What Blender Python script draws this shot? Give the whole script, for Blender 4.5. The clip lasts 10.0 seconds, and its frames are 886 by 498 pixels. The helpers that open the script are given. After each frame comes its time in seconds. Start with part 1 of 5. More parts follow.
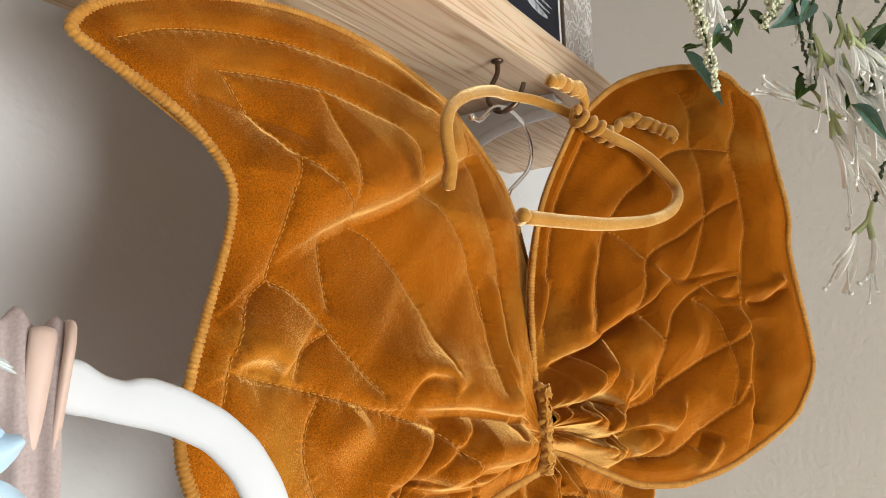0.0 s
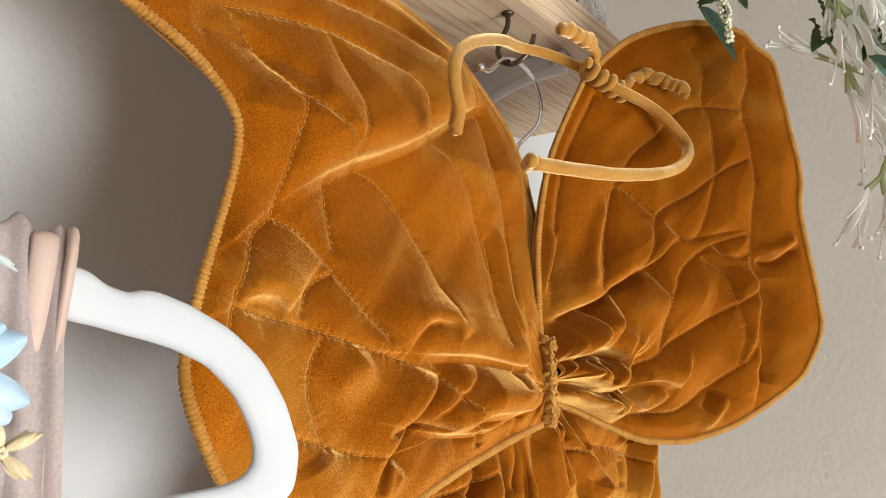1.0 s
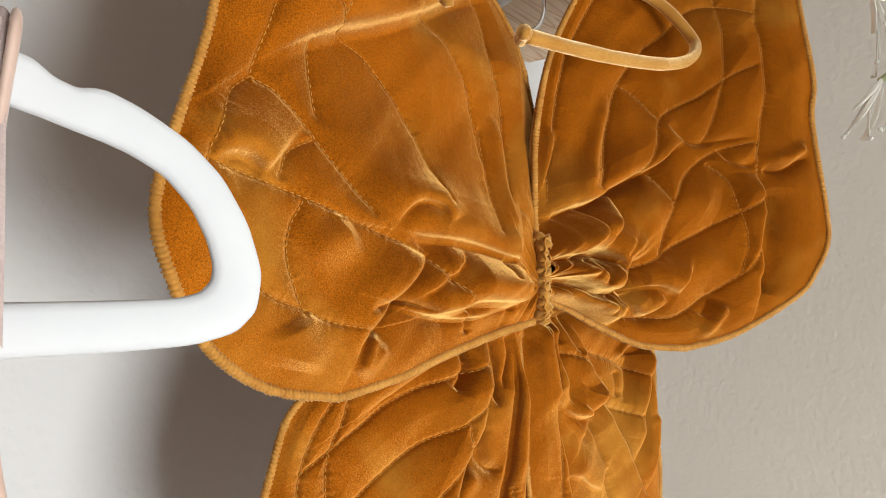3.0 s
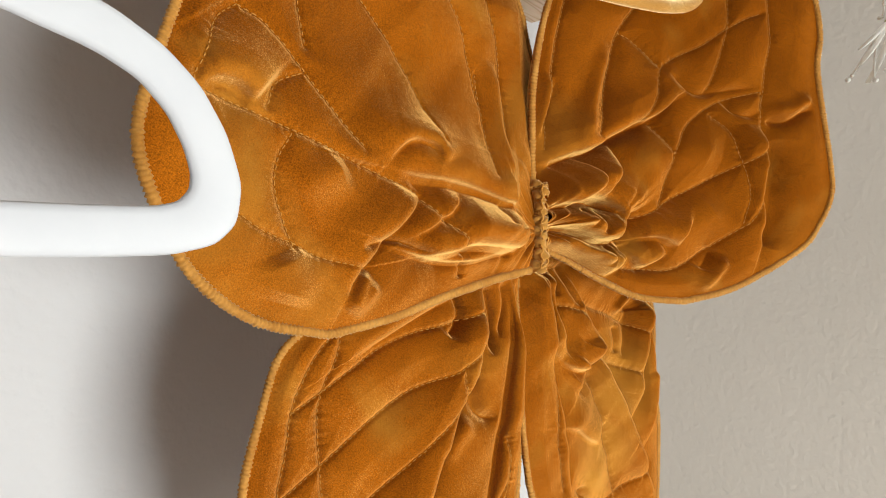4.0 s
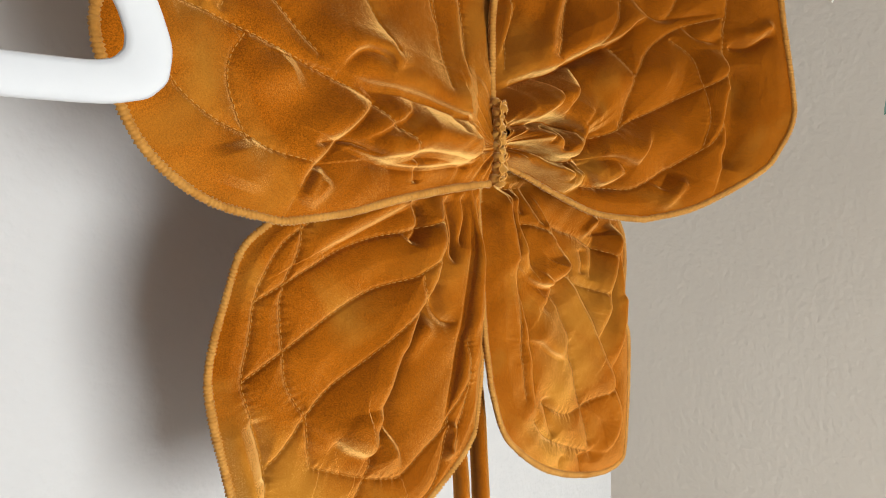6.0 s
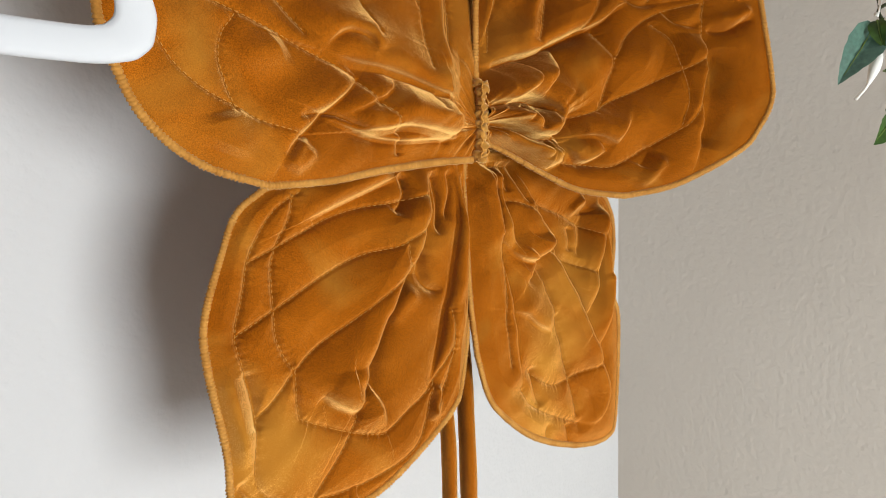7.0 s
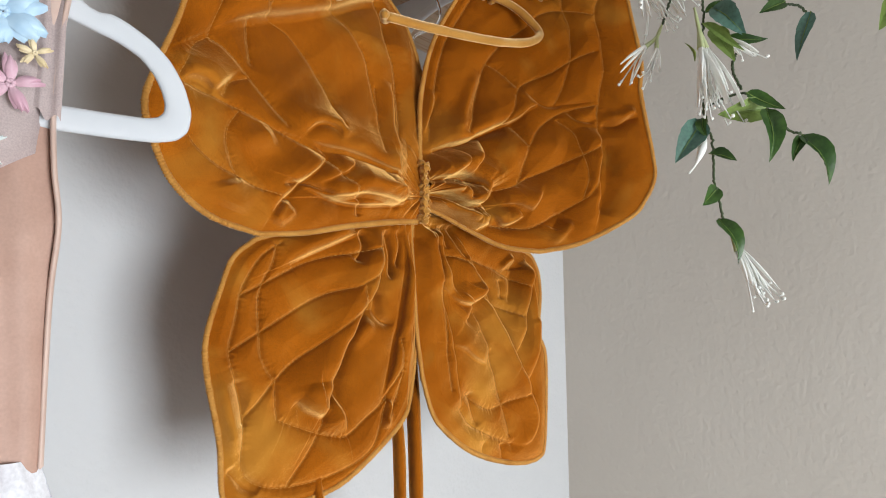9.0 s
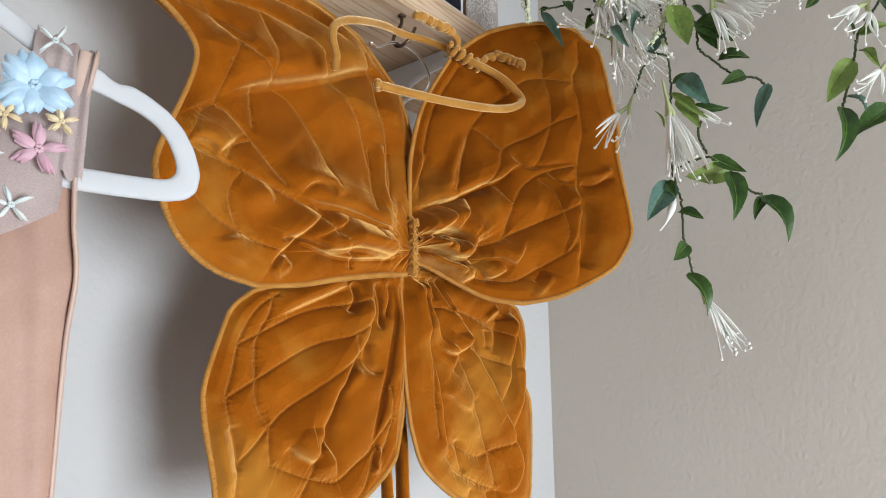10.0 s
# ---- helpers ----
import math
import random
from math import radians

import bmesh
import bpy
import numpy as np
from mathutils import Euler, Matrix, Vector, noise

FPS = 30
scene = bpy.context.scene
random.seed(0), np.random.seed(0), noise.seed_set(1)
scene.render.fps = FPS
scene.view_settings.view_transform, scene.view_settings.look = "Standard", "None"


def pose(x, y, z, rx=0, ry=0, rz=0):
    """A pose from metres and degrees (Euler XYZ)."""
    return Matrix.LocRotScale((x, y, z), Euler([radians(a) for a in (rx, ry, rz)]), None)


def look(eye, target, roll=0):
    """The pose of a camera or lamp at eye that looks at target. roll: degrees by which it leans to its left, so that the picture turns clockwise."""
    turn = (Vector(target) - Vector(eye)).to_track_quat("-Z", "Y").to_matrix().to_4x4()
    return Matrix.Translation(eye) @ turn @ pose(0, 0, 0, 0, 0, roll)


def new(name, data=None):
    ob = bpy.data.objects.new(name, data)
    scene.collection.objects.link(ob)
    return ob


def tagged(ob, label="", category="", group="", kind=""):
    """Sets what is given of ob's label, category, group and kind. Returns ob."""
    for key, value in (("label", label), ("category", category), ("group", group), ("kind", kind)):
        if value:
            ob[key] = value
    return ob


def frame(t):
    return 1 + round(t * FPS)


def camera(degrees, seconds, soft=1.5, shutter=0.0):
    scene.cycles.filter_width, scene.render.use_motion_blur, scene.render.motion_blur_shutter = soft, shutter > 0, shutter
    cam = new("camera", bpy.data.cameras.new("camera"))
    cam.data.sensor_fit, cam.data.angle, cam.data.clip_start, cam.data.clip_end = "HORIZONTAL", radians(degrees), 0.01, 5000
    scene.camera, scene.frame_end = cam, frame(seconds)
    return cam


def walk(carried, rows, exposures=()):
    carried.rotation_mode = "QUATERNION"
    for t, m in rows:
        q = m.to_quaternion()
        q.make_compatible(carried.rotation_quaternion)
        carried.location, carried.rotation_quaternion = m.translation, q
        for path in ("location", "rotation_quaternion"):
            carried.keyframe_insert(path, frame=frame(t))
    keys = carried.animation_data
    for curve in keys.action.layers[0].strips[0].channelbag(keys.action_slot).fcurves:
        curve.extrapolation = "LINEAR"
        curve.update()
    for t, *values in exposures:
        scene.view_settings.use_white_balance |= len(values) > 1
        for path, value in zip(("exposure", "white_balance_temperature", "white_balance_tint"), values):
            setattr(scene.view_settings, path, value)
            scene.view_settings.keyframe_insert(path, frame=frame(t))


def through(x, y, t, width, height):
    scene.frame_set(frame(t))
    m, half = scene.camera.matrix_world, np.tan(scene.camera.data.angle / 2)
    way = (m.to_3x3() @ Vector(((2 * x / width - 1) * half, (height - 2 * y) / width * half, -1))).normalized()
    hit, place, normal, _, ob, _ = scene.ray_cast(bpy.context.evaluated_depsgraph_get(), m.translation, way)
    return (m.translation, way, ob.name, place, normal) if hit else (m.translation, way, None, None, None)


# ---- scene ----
cam = camera(65.5, 10.0, soft=1.0)
METRES, EYE, TILT, LEAN, TURN = 0.48, 1.5, 7.65, 1.95, 0.0
ROWS = [
    (0.0, 0.0, 0.0, 0.0, 0.0, 0.0, -0.0),
    (0.5, 0.0023, 0.0095, -0.027, -0.06, -1.13, -0.37),
    (1.0, 0.0053, 0.0029, -0.046, 0.81, -1.79, -0.72),
    (1.5, 0.0261, 0.0111, -0.0778, 1.32, -2.86, -1.02),
    (2.0, 0.0349, 0.0169, -0.109, 1.4, -3.74, -1.35),
    (2.5, 0.0411, 0.0158, -0.1332, 1.84, -4.29, -1.48),
    (4.0, 0.066, 0.0286, -0.2147, 2.82, -6.61, -1.73),
    (4.5, 0.0828, 0.0215, -0.2347, 2.97, -7.35, -1.76),
    (5.0, 0.0995, -0.0027, -0.2593, 3.17, -8.05, -1.8),
    (5.5, 0.1339, -0.0223, -0.2887, 3.72, -8.65, -1.66),
    (7.0, 0.2635, -0.1193, -0.3667, 7.15, -7.8, -1.05),
    (7.5, 0.2964, -0.1841, -0.4029, 7.79, -7.85, -0.93),
    (8.0, 0.3174, -0.2979, -0.4259, 8.29, -5.74, -0.93),
    (8.5, 0.3562, -0.3777, -0.4299, 7.01, -3.12, -0.88),
    (9.0, 0.3791, -0.463, -0.4348, 5.6, -0.14, -1.0),
    (9.5, 0.3893, -0.5078, -0.4363, 4.65, 1.41, -1.14),
    (10.0, 0.3911, -0.5523, -0.436, 4.71, 4.21, -1.15),
]
walk(cam, [(t, pose(0, 0, EYE, TILT, LEAN, TURN) @ pose(METRES * x, METRES * y, METRES * z, 90 + pitch, roll, yaw)) for t, x, y, z, yaw, pitch, roll in ROWS],
     exposures=[(0.0, 0.18, 7050, 10), (2.5, 0.15, 6980, 10), (5.0, 0.09, 7000, 10), (7.0, 0.02, 6780, 10), (8.0, -0.02, 6520, 10), (8.5, -0.07, 6500, 10), (9.0, -0.10, 6460, 10), (9.5, -0.09, 6440, 10), (10.0, -0.09, 6420, 10)])

# ---- the shelf's own axes: along the wall, out from the room into the wall, up ----
ALONG = Vector((0.565, 0.825, 0)).normalized()
INTO = Vector((-ALONG.y, ALONG.x, 0))
ANGLE = math.degrees(math.atan2(ALONG.y, ALONG.x))
WALL_N, CORNER_U = 0.50, 1.25
SHELF_Z, SHELF_T, SHELF_FRONT = 1.755, 0.045, 0.272
MID = 0.516                      # where the wings' middle hangs, along the wall
ROOM_U, ROOM_N, ROOM_H = -1.9, -1.9, 2.45


def at(u, n, z):
    """A place from the wall's axes."""
    return ALONG * u + INTO * n + Vector((0, 0, z))


def at_many(u, n, z):
    u, n, z = np.broadcast_arrays(np.asarray(u, float), np.asarray(n, float), np.asarray(z, float))
    return np.stack([ALONG.x * u + INTO.x * n, ALONG.y * u + INTO.y * n, z], -1).reshape(-1, 3)


# ---- light ----
world = bpy.data.worlds.new("world")
scene.world = world
world.use_nodes = True
wn = world.node_tree.nodes
sky = wn.new("ShaderNodeTexSky")
sky.sky_type, sky.sun_disc = "NISHITA", False
sky.sun_elevation, sky.sun_rotation = radians(40), radians(120)
world.node_tree.links.new(sky.outputs[0], wn["Background"].inputs[0])
wn["Background"].inputs[1].default_value = 0.12

# daylight through a wide window in the wall behind the camera
WINDOW_U, WINDOW_W, WINDOW_Z, WINDOW_H = 0.25, 1.10, 0.12, 1.10
glow = bpy.data.lights.new("window_daylight", "AREA")
glow.shape, glow.size, glow.size_y = "RECTANGLE", WINDOW_W, WINDOW_H
glow.energy, glow.color = 78, (0.90, 0.96, 1.0)
lamp_b = new("window_daylight", glow)
lamp_b.matrix_world = look(at(WINDOW_U, ROOM_N - 0.02, WINDOW_Z + WINDOW_H / 2), at(WINDOW_U + 0.1, 0.5, WINDOW_Z + WINDOW_H / 2 - 0.1))

# ---- materials ----


def material(name, base, rough=0.6, metal=0.0, second=None, scale=8.0, mix=0.5, grain=0.0, grain_scale=300.0, bump=0.0, bump_scale=200.0,
             bump_size=0.001, sheen=0.0, sheen_tint=(1, 1, 1), sheen_rough=0.4, specular=0.4, stretch=(1, 1, 1), through=0.0):
    """A surface with two scales of colour change and a fine relief, in metres."""
    m = bpy.data.materials.new(name)
    m.use_nodes = True
    t = m.node_tree
    b = t.nodes["Principled BSDF"]
    co = t.nodes.new("ShaderNodeTexCoord")
    mp = t.nodes.new("ShaderNodeMapping")
    mp.inputs["Scale"].default_value = stretch
    t.links.new(co.outputs["Object"], mp.inputs[0])

    def noise_node(sc, detail=4.0):
        nd = t.nodes.new("ShaderNodeTexNoise")
        nd.inputs["Scale"].default_value, nd.inputs["Detail"].default_value = sc, detail
        t.links.new(mp.outputs[0], nd.inputs["Vector"])
        return nd
    b.inputs["Base Color"].default_value = (*base, 1)
    col = None
    if second:
        n1 = noise_node(scale)
        ramp = t.nodes.new("ShaderNodeValToRGB")
        ramp.color_ramp.elements[0].position, ramp.color_ramp.elements[1].position = 0.5 - mix / 2, 0.5 + mix / 2
        ramp.color_ramp.elements[0].color, ramp.color_ramp.elements[1].color = (*base, 1), (*second, 1)
        t.links.new(n1.outputs["Fac"], ramp.inputs[0])
        col = ramp.outputs[0]
    if grain and col is not None:
        n2 = noise_node(grain_scale, 2.0)
        hsv = t.nodes.new("ShaderNodeHueSaturation")
        mr = t.nodes.new("ShaderNodeMapRange")
        mr.inputs["From Min"].default_value, mr.inputs["From Max"].default_value = 0.3, 0.7
        mr.inputs["To Min"].default_value, mr.inputs["To Max"].default_value = 1 - grain, 1 + grain
        t.links.new(n2.outputs["Fac"], mr.inputs[0])
        t.links.new(mr.outputs[0], hsv.inputs["Value"])
        t.links.new(col, hsv.inputs["Color"])
        col = hsv.outputs[0]
    if col is not None:
        t.links.new(col, b.inputs["Base Color"])
    if bump:
        n3 = noise_node(bump_scale, 3.0)
        bp = t.nodes.new("ShaderNodeBump")
        bp.inputs["Strength"].default_value, bp.inputs["Distance"].default_value = bump, bump_size
        t.links.new(n3.outputs["Fac"], bp.inputs["Height"])
        t.links.new(bp.outputs[0], b.inputs["Normal"])
    b.inputs["Roughness"].default_value, b.inputs["Metallic"].default_value = rough, metal
    b.inputs["Specular IOR Level"].default_value = specular
    b.inputs["Sheen Weight"].default_value, b.inputs["Sheen Roughness"].default_value = sheen, sheen_rough
    b.inputs["Sheen Tint"].default_value = (*sheen_tint, 1)
    if through:
        out = t.nodes["Material Output"]
        thin = t.nodes.new("ShaderNodeBsdfTranslucent")
        ms = t.nodes.new("ShaderNodeMixShader")
        ms.inputs[0].default_value = through
        thin.inputs[0].default_value = (*base, 1)
        if col is not None:
            t.links.new(col, thin.inputs[0])
        t.links.new(b.outputs[0], ms.inputs[1])
        t.links.new(thin.outputs[0], ms.inputs[2])
        t.links.new(ms.outputs[0], out.inputs[0])
    return m


def wall_material(name, base, second):
    m = material(name, base, 0.75, second=second, scale=3.0, mix=0.6, specular=0.25)
    t = m.node_tree
    b = t.nodes["Principled BSDF"]
    co = t.nodes.new("ShaderNodeTexCoord")
    v = t.nodes.new("ShaderNodeTexNoise")
    v.inputs["Scale"].default_value, v.inputs["Detail"].default_value, v.inputs["Roughness"].default_value = 95, 2.5, 0.45
    w = t.nodes.new("ShaderNodeTexVoronoi")
    w.feature = "SMOOTH_F1"
    w.inputs["Scale"].default_value = 160
    add = t.nodes.new("ShaderNodeMath")
    add.operation = "MULTIPLY_ADD"
    add.inputs[1].default_value = 0.35
    bp = t.nodes.new("ShaderNodeBump")
    bp.inputs["Strength"].default_value, bp.inputs["Distance"].default_value = 0.55, 0.0022
    t.links.new(co.outputs["Object"], v.inputs["Vector"])
    t.links.new(co.outputs["Object"], w.inputs["Vector"])
    t.links.new(w.outputs["Distance"], add.inputs[0])
    t.links.new(v.outputs["Fac"], add.inputs[2])
    t.links.new(add.outputs[0], bp.inputs["Height"])
    t.links.new(bp.outputs[0], b.inputs["Normal"])
    return m


def pine_material():
    m = material("pale_pine", (0.60, 0.42, 0.27), 0.55, specular=0.35)
    t = m.node_tree
    b = t.nodes["Principled BSDF"]
    co = t.nodes.new("ShaderNodeTexCoord")
    mp = t.nodes.new("ShaderNodeMapping")
    mp.inputs["Scale"].default_value = (0.9, 16, 16)
    n1 = t.nodes.new("ShaderNodeTexNoise")
    n1.inputs["Scale"].default_value, n1.inputs["Detail"].default_value, n1.inputs["Distortion"].default_value = 2.2, 2.0, 0.6
    mul = t.nodes.new("ShaderNodeMath")
    mul.operation = "MULTIPLY"
    mul.inputs[1].default_value = 7.0
    fr = t.nodes.new("ShaderNodeMath")
    fr.operation = "PINGPONG"
    fr.inputs[1].default_value = 0.5
    ramp = t.nodes.new("ShaderNodeValToRGB")
    e = ramp.color_ramp.elements
    e[0].position, e[0].color = 0.0, (0.47, 0.285, 0.165, 1)
    e[1].position, e[1].color = 0.30, (0.68, 0.51, 0.36, 1)
    x = e.new(0.10)
    x.color = (0.60, 0.42, 0.28, 1)
    n2 = t.nodes.new("ShaderNodeTexNoise")
    n2.inputs["Scale"].default_value = 30
    mixn = t.nodes.new("ShaderNodeMixRGB")
    mixn.blend_type, mixn.inputs[0].default_value = "MULTIPLY", 0.25
    t.links.new(co.outputs["Object"], mp.inputs[0])
    t.links.new(mp.outputs[0], n1.inputs["Vector"])
    t.links.new(mp.outputs[0], n2.inputs["Vector"])
    t.links.new(n1.outputs["Fac"], mul.inputs[0])
    t.links.new(mul.outputs[0], fr.inputs[0])
    t.links.new(fr.outputs[0], ramp.inputs[0])
    t.links.new(ramp.outputs[0], mixn.inputs[1])
    t.links.new(n2.outputs["Color"], mixn.inputs[2])
    t.links.new(mixn.outputs[0], b.inputs["Base Color"])
    return m


M_WALL = wall_material("beige_orange_peel_paint", (0.475, 0.43, 0.38), (0.515, 0.47, 0.42))
M_WALL_PALE = wall_material("pale_grey_orange_peel_paint", (0.495, 0.495, 0.502), (0.535, 0.535, 0.542))
M_CEIL = material("white_ceiling_paint", (0.62, 0.61, 0.60), 0.8, second=(0.66, 0.65, 0.64), scale=4)
M_FLOOR = material("greige_carpet", (0.33, 0.29, 0.25), 0.95, second=(0.39, 0.35, 0.31), scale=20, bump=0.4, bump_scale=400)
M_PINE = pine_material()
M_VELVET = material("amber_velvet", (0.240, 0.060, 0.0025), 0.95, second=(0.350, 0.098, 0.0055), scale=14, mix=0.5, grain=0.42, grain_scale=1300,
                    specular=0.03)


# pale spots, the first brushed pile, the rest sheen put into the colour: across, up, reach
BRUSHED_LIT_SPOTS = [(-0.165, 1.15, 0.10), (0.16, 1.27, 0.11), (0.11, 1.15, 0.07), (0.05, 1.42, 0.05)]


def velvet_pile(m, glow_colour, lean, sparkle, fan, nap, droop, pale=(0.38, 0.150, 0.018)):
    """Pile that fans out over folds, lies one way (nap), leans in brushed patches with a fine sparkle, and scatters light where it is seen edge on."""
    t = m.node_tree
    b, out = t.nodes["Principled BSDF"], t.nodes["Material Output"]
    co, geo = t.nodes.new("ShaderNodeTexCoord"), t.nodes.new("ShaderNodeNewGeometry")
    sag = t.nodes.new("ShaderNodeVectorMath")
    sag.operation = "MULTIPLY_ADD"
    sag.inputs[1].default_value, sag.inputs[2].default_value = (fan,) * 3, nap
    t.links.new(geo.outputs["Normal"], sag.inputs[0])
    total = sag.outputs[0]
    for scale, detail, amount in ((10, 4, lean), (45, 2, lean * 0.6), (1200, 1, sparkle)):
        tex = t.nodes.new("ShaderNodeTexNoise")
        tex.inputs["Scale"].default_value, tex.inputs["Detail"].default_value = scale, detail
        t.links.new(co.outputs["Object"], tex.inputs["Vector"])
        off, add = t.nodes.new("ShaderNodeVectorMath"), t.nodes.new("ShaderNodeVectorMath")
        off.operation, add.operation = "MULTIPLY_ADD", "ADD"
        off.inputs[1].default_value, off.inputs[2].default_value = (amount * 2,) * 3, (-amount,) * 3
        t.links.new(tex.outputs["Color"], off.inputs[0])
        t.links.new(total, add.inputs[0])
        t.links.new(off.outputs[0], add.inputs[1])
        total = add.outputs[0]
    norm = t.nodes.new("ShaderNodeVectorMath")
    norm.operation = "NORMALIZE"
    t.links.new(total, norm.inputs[0])
    t.links.new(norm.outputs[0], b.inputs["Normal"])
    fuzz, both = t.nodes.new("ShaderNodeBsdfSheen"), t.nodes.new("ShaderNodeAddShader")
    fuzz.inputs["Roughness"].default_value = 0.40
    # noise patches where the pile is brushed the other way show its pale side
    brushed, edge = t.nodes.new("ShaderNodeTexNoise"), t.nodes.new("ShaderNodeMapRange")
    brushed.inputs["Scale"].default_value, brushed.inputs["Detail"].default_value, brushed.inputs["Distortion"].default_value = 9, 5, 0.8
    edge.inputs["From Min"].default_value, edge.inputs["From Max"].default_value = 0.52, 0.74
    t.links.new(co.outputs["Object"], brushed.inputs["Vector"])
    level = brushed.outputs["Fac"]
    # the placed spots raise the paleness: brushed pile lower left, brightening painted in elsewhere
    for a, z, reach in BRUSHED_LIT_SPOTS:
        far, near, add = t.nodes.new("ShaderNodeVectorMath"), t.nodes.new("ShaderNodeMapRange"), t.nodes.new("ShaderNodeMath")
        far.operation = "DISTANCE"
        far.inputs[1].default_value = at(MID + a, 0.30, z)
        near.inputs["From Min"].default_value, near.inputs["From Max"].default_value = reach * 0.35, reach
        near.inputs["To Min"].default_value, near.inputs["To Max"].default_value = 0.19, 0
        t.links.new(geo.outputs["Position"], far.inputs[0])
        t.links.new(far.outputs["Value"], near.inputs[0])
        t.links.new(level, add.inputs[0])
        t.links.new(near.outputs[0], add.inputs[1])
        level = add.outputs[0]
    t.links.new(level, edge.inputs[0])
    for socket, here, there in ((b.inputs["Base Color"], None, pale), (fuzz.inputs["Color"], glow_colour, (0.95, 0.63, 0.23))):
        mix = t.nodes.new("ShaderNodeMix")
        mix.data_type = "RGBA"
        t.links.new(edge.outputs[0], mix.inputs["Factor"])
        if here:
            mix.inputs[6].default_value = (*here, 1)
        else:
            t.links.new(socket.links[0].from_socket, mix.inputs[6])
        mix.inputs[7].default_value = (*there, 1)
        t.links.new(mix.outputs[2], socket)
    tips = t.nodes.new("ShaderNodeVectorMath")     # the hair tips droop, so the undersides of folds show them edge on
    tips.operation = "MULTIPLY_ADD"
    tips.inputs[1].default_value, tips.inputs[2].default_value = (fan,) * 3, (nap[0], nap[1], -droop)
    even = t.nodes.new("ShaderNodeVectorMath")
    even.operation = "NORMALIZE"
    t.links.new(geo.outputs["Normal"], tips.inputs[0])
    hairs = t.nodes.new("ShaderNodeVectorMath")
    t.links.new(tips.outputs[0], hairs.inputs[0])
    t.links.new(off.outputs[0], hairs.inputs[1])
    t.links.new(hairs.outputs[0], even.inputs[0])
    t.links.new(even.outputs[0], fuzz.inputs["Normal"])
    t.links.new(b.outputs[0], both.inputs[0])
    t.links.new(fuzz.outputs[0], both.inputs[1])
    t.links.new(both.outputs[0], out.inputs[0])


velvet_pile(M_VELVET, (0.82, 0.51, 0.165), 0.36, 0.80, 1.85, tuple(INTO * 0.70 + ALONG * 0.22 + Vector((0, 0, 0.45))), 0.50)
M_PIPING = material("gold_overlock_thread", (0.34, 0.135, 0.017), 0.7, second=(0.46, 0.22, 0.045), scale=60, grain=0.15, grain_scale=500, sheen=0.5,
                    sheen_tint=(1, 0.8, 0.5), specular=0.2)
M_THREAD = material("gold_thread", (0.44, 0.185, 0.020), 0.6, second=(0.54, 0.25, 0.04), scale=90)
M_STRAP = material("light_amber_velvet_cord", (0.33, 0.135, 0.018), 0.8, second=(0.46, 0.23, 0.05), scale=26, grain=0.12, grain_scale=800, bump=0.3,
                   bump_scale=500, bump_size=0.0006, sheen=0.7, sheen_tint=(1, 0.8, 0.5), specular=0.15)
velvet_pile(M_STRAP, (0.75, 0.52, 0.22), 0.3, 0.45, 1.0, (0, 0, 0.25), 0.1)
M_BRONZE = material("dark_bronze", (0.10, 0.065, 0.045), 0.38, 0.9, second=(0.15, 0.10, 0.07), scale=120)
M_CHROME = material("polished_steel", (0.86, 0.86, 0.87), 0.11, 1.0, second=(0.76, 0.76, 0.78), scale=40)
M_WHITE = material("white_flocked_plastic", (0.50, 0.515, 0.545), 0.7, second=(0.54, 0.555, 0.58), scale=30, sheen=0.3, bump=0.15, bump_scale=900, bump_size=0.0003)
M_BRACKET = material("white_enamelled_steel", (0.70, 0.71, 0.74), 0.4, second=(0.75, 0.76, 0.78), scale=20)
M_LEAF = material("green_silk_leaf", (0.013, 0.040, 0.010), 0.40, second=(0.060, 0.130, 0.022), scale=45, mix=0.5, grain=0.2, grain_scale=260, through=0.2)
M_LEAF_PALE = material("blue_green_silk_leaf", (0.045, 0.11, 0.085), 0.42, second=(0.10, 0.19, 0.145), scale=30, mix=0.5, grain=0.2, grain_scale=260, through=0.15)
M_LEAF_LIME = material("lime_silk_leaf", (0.12, 0.19, 0.035), 0.5, second=(0.20, 0.28, 0.07), scale=30, mix=0.5, grain=0.15, through=0.25)
M_STEM = material("dark_green_stem", (0.03, 0.045, 0.022), 0.6, second=(0.06, 0.085, 0.03), scale=40)
M_PETAL = material("white_silk_petal", (0.86, 0.87, 0.82), 0.6, second=(0.90, 0.90, 0.87), scale=40, through=0.25)
M_PETAL_GREEN = material("pale_green_tube", (0.40, 0.46, 0.20), 0.6, second=(0.52, 0.56, 0.32), scale=60, through=0.2)
M_GRAIN = material("cream_seed_heads", (0.52, 0.55, 0.36), 0.7, second=(0.70, 0.70, 0.55), scale=150)
M_DRESS = material("dusty_rose_satin", (0.33, 0.190, 0.142), 0.6, second=(0.44, 0.285, 0.228), scale=14, grain=0.05, grain_scale=500, sheen=0.35,
                   sheen_tint=(1, 0.8, 0.7), bump=0.12, bump_scale=900, bump_size=0.0003)
M_BINDING = material("rose_satin_binding", (0.46, 0.32, 0.265), 0.5, second=(0.56, 0.42, 0.36), scale=40, sheen=0.3)
M_TULLE = material("mauve_tulle", (0.40, 0.31, 0.295), 0.8, second=(0.52, 0.43, 0.42), scale=25, grain=0.1, grain_scale=900, through=0.25)
M_SKIRT = material("white_lace_tulle", (0.68, 0.66, 0.70), 0.85, second=(0.80, 0.80, 0.84), scale=60, mix=0.3, grain=0.1, bump=0.6, bump_scale=180, through=0.2)
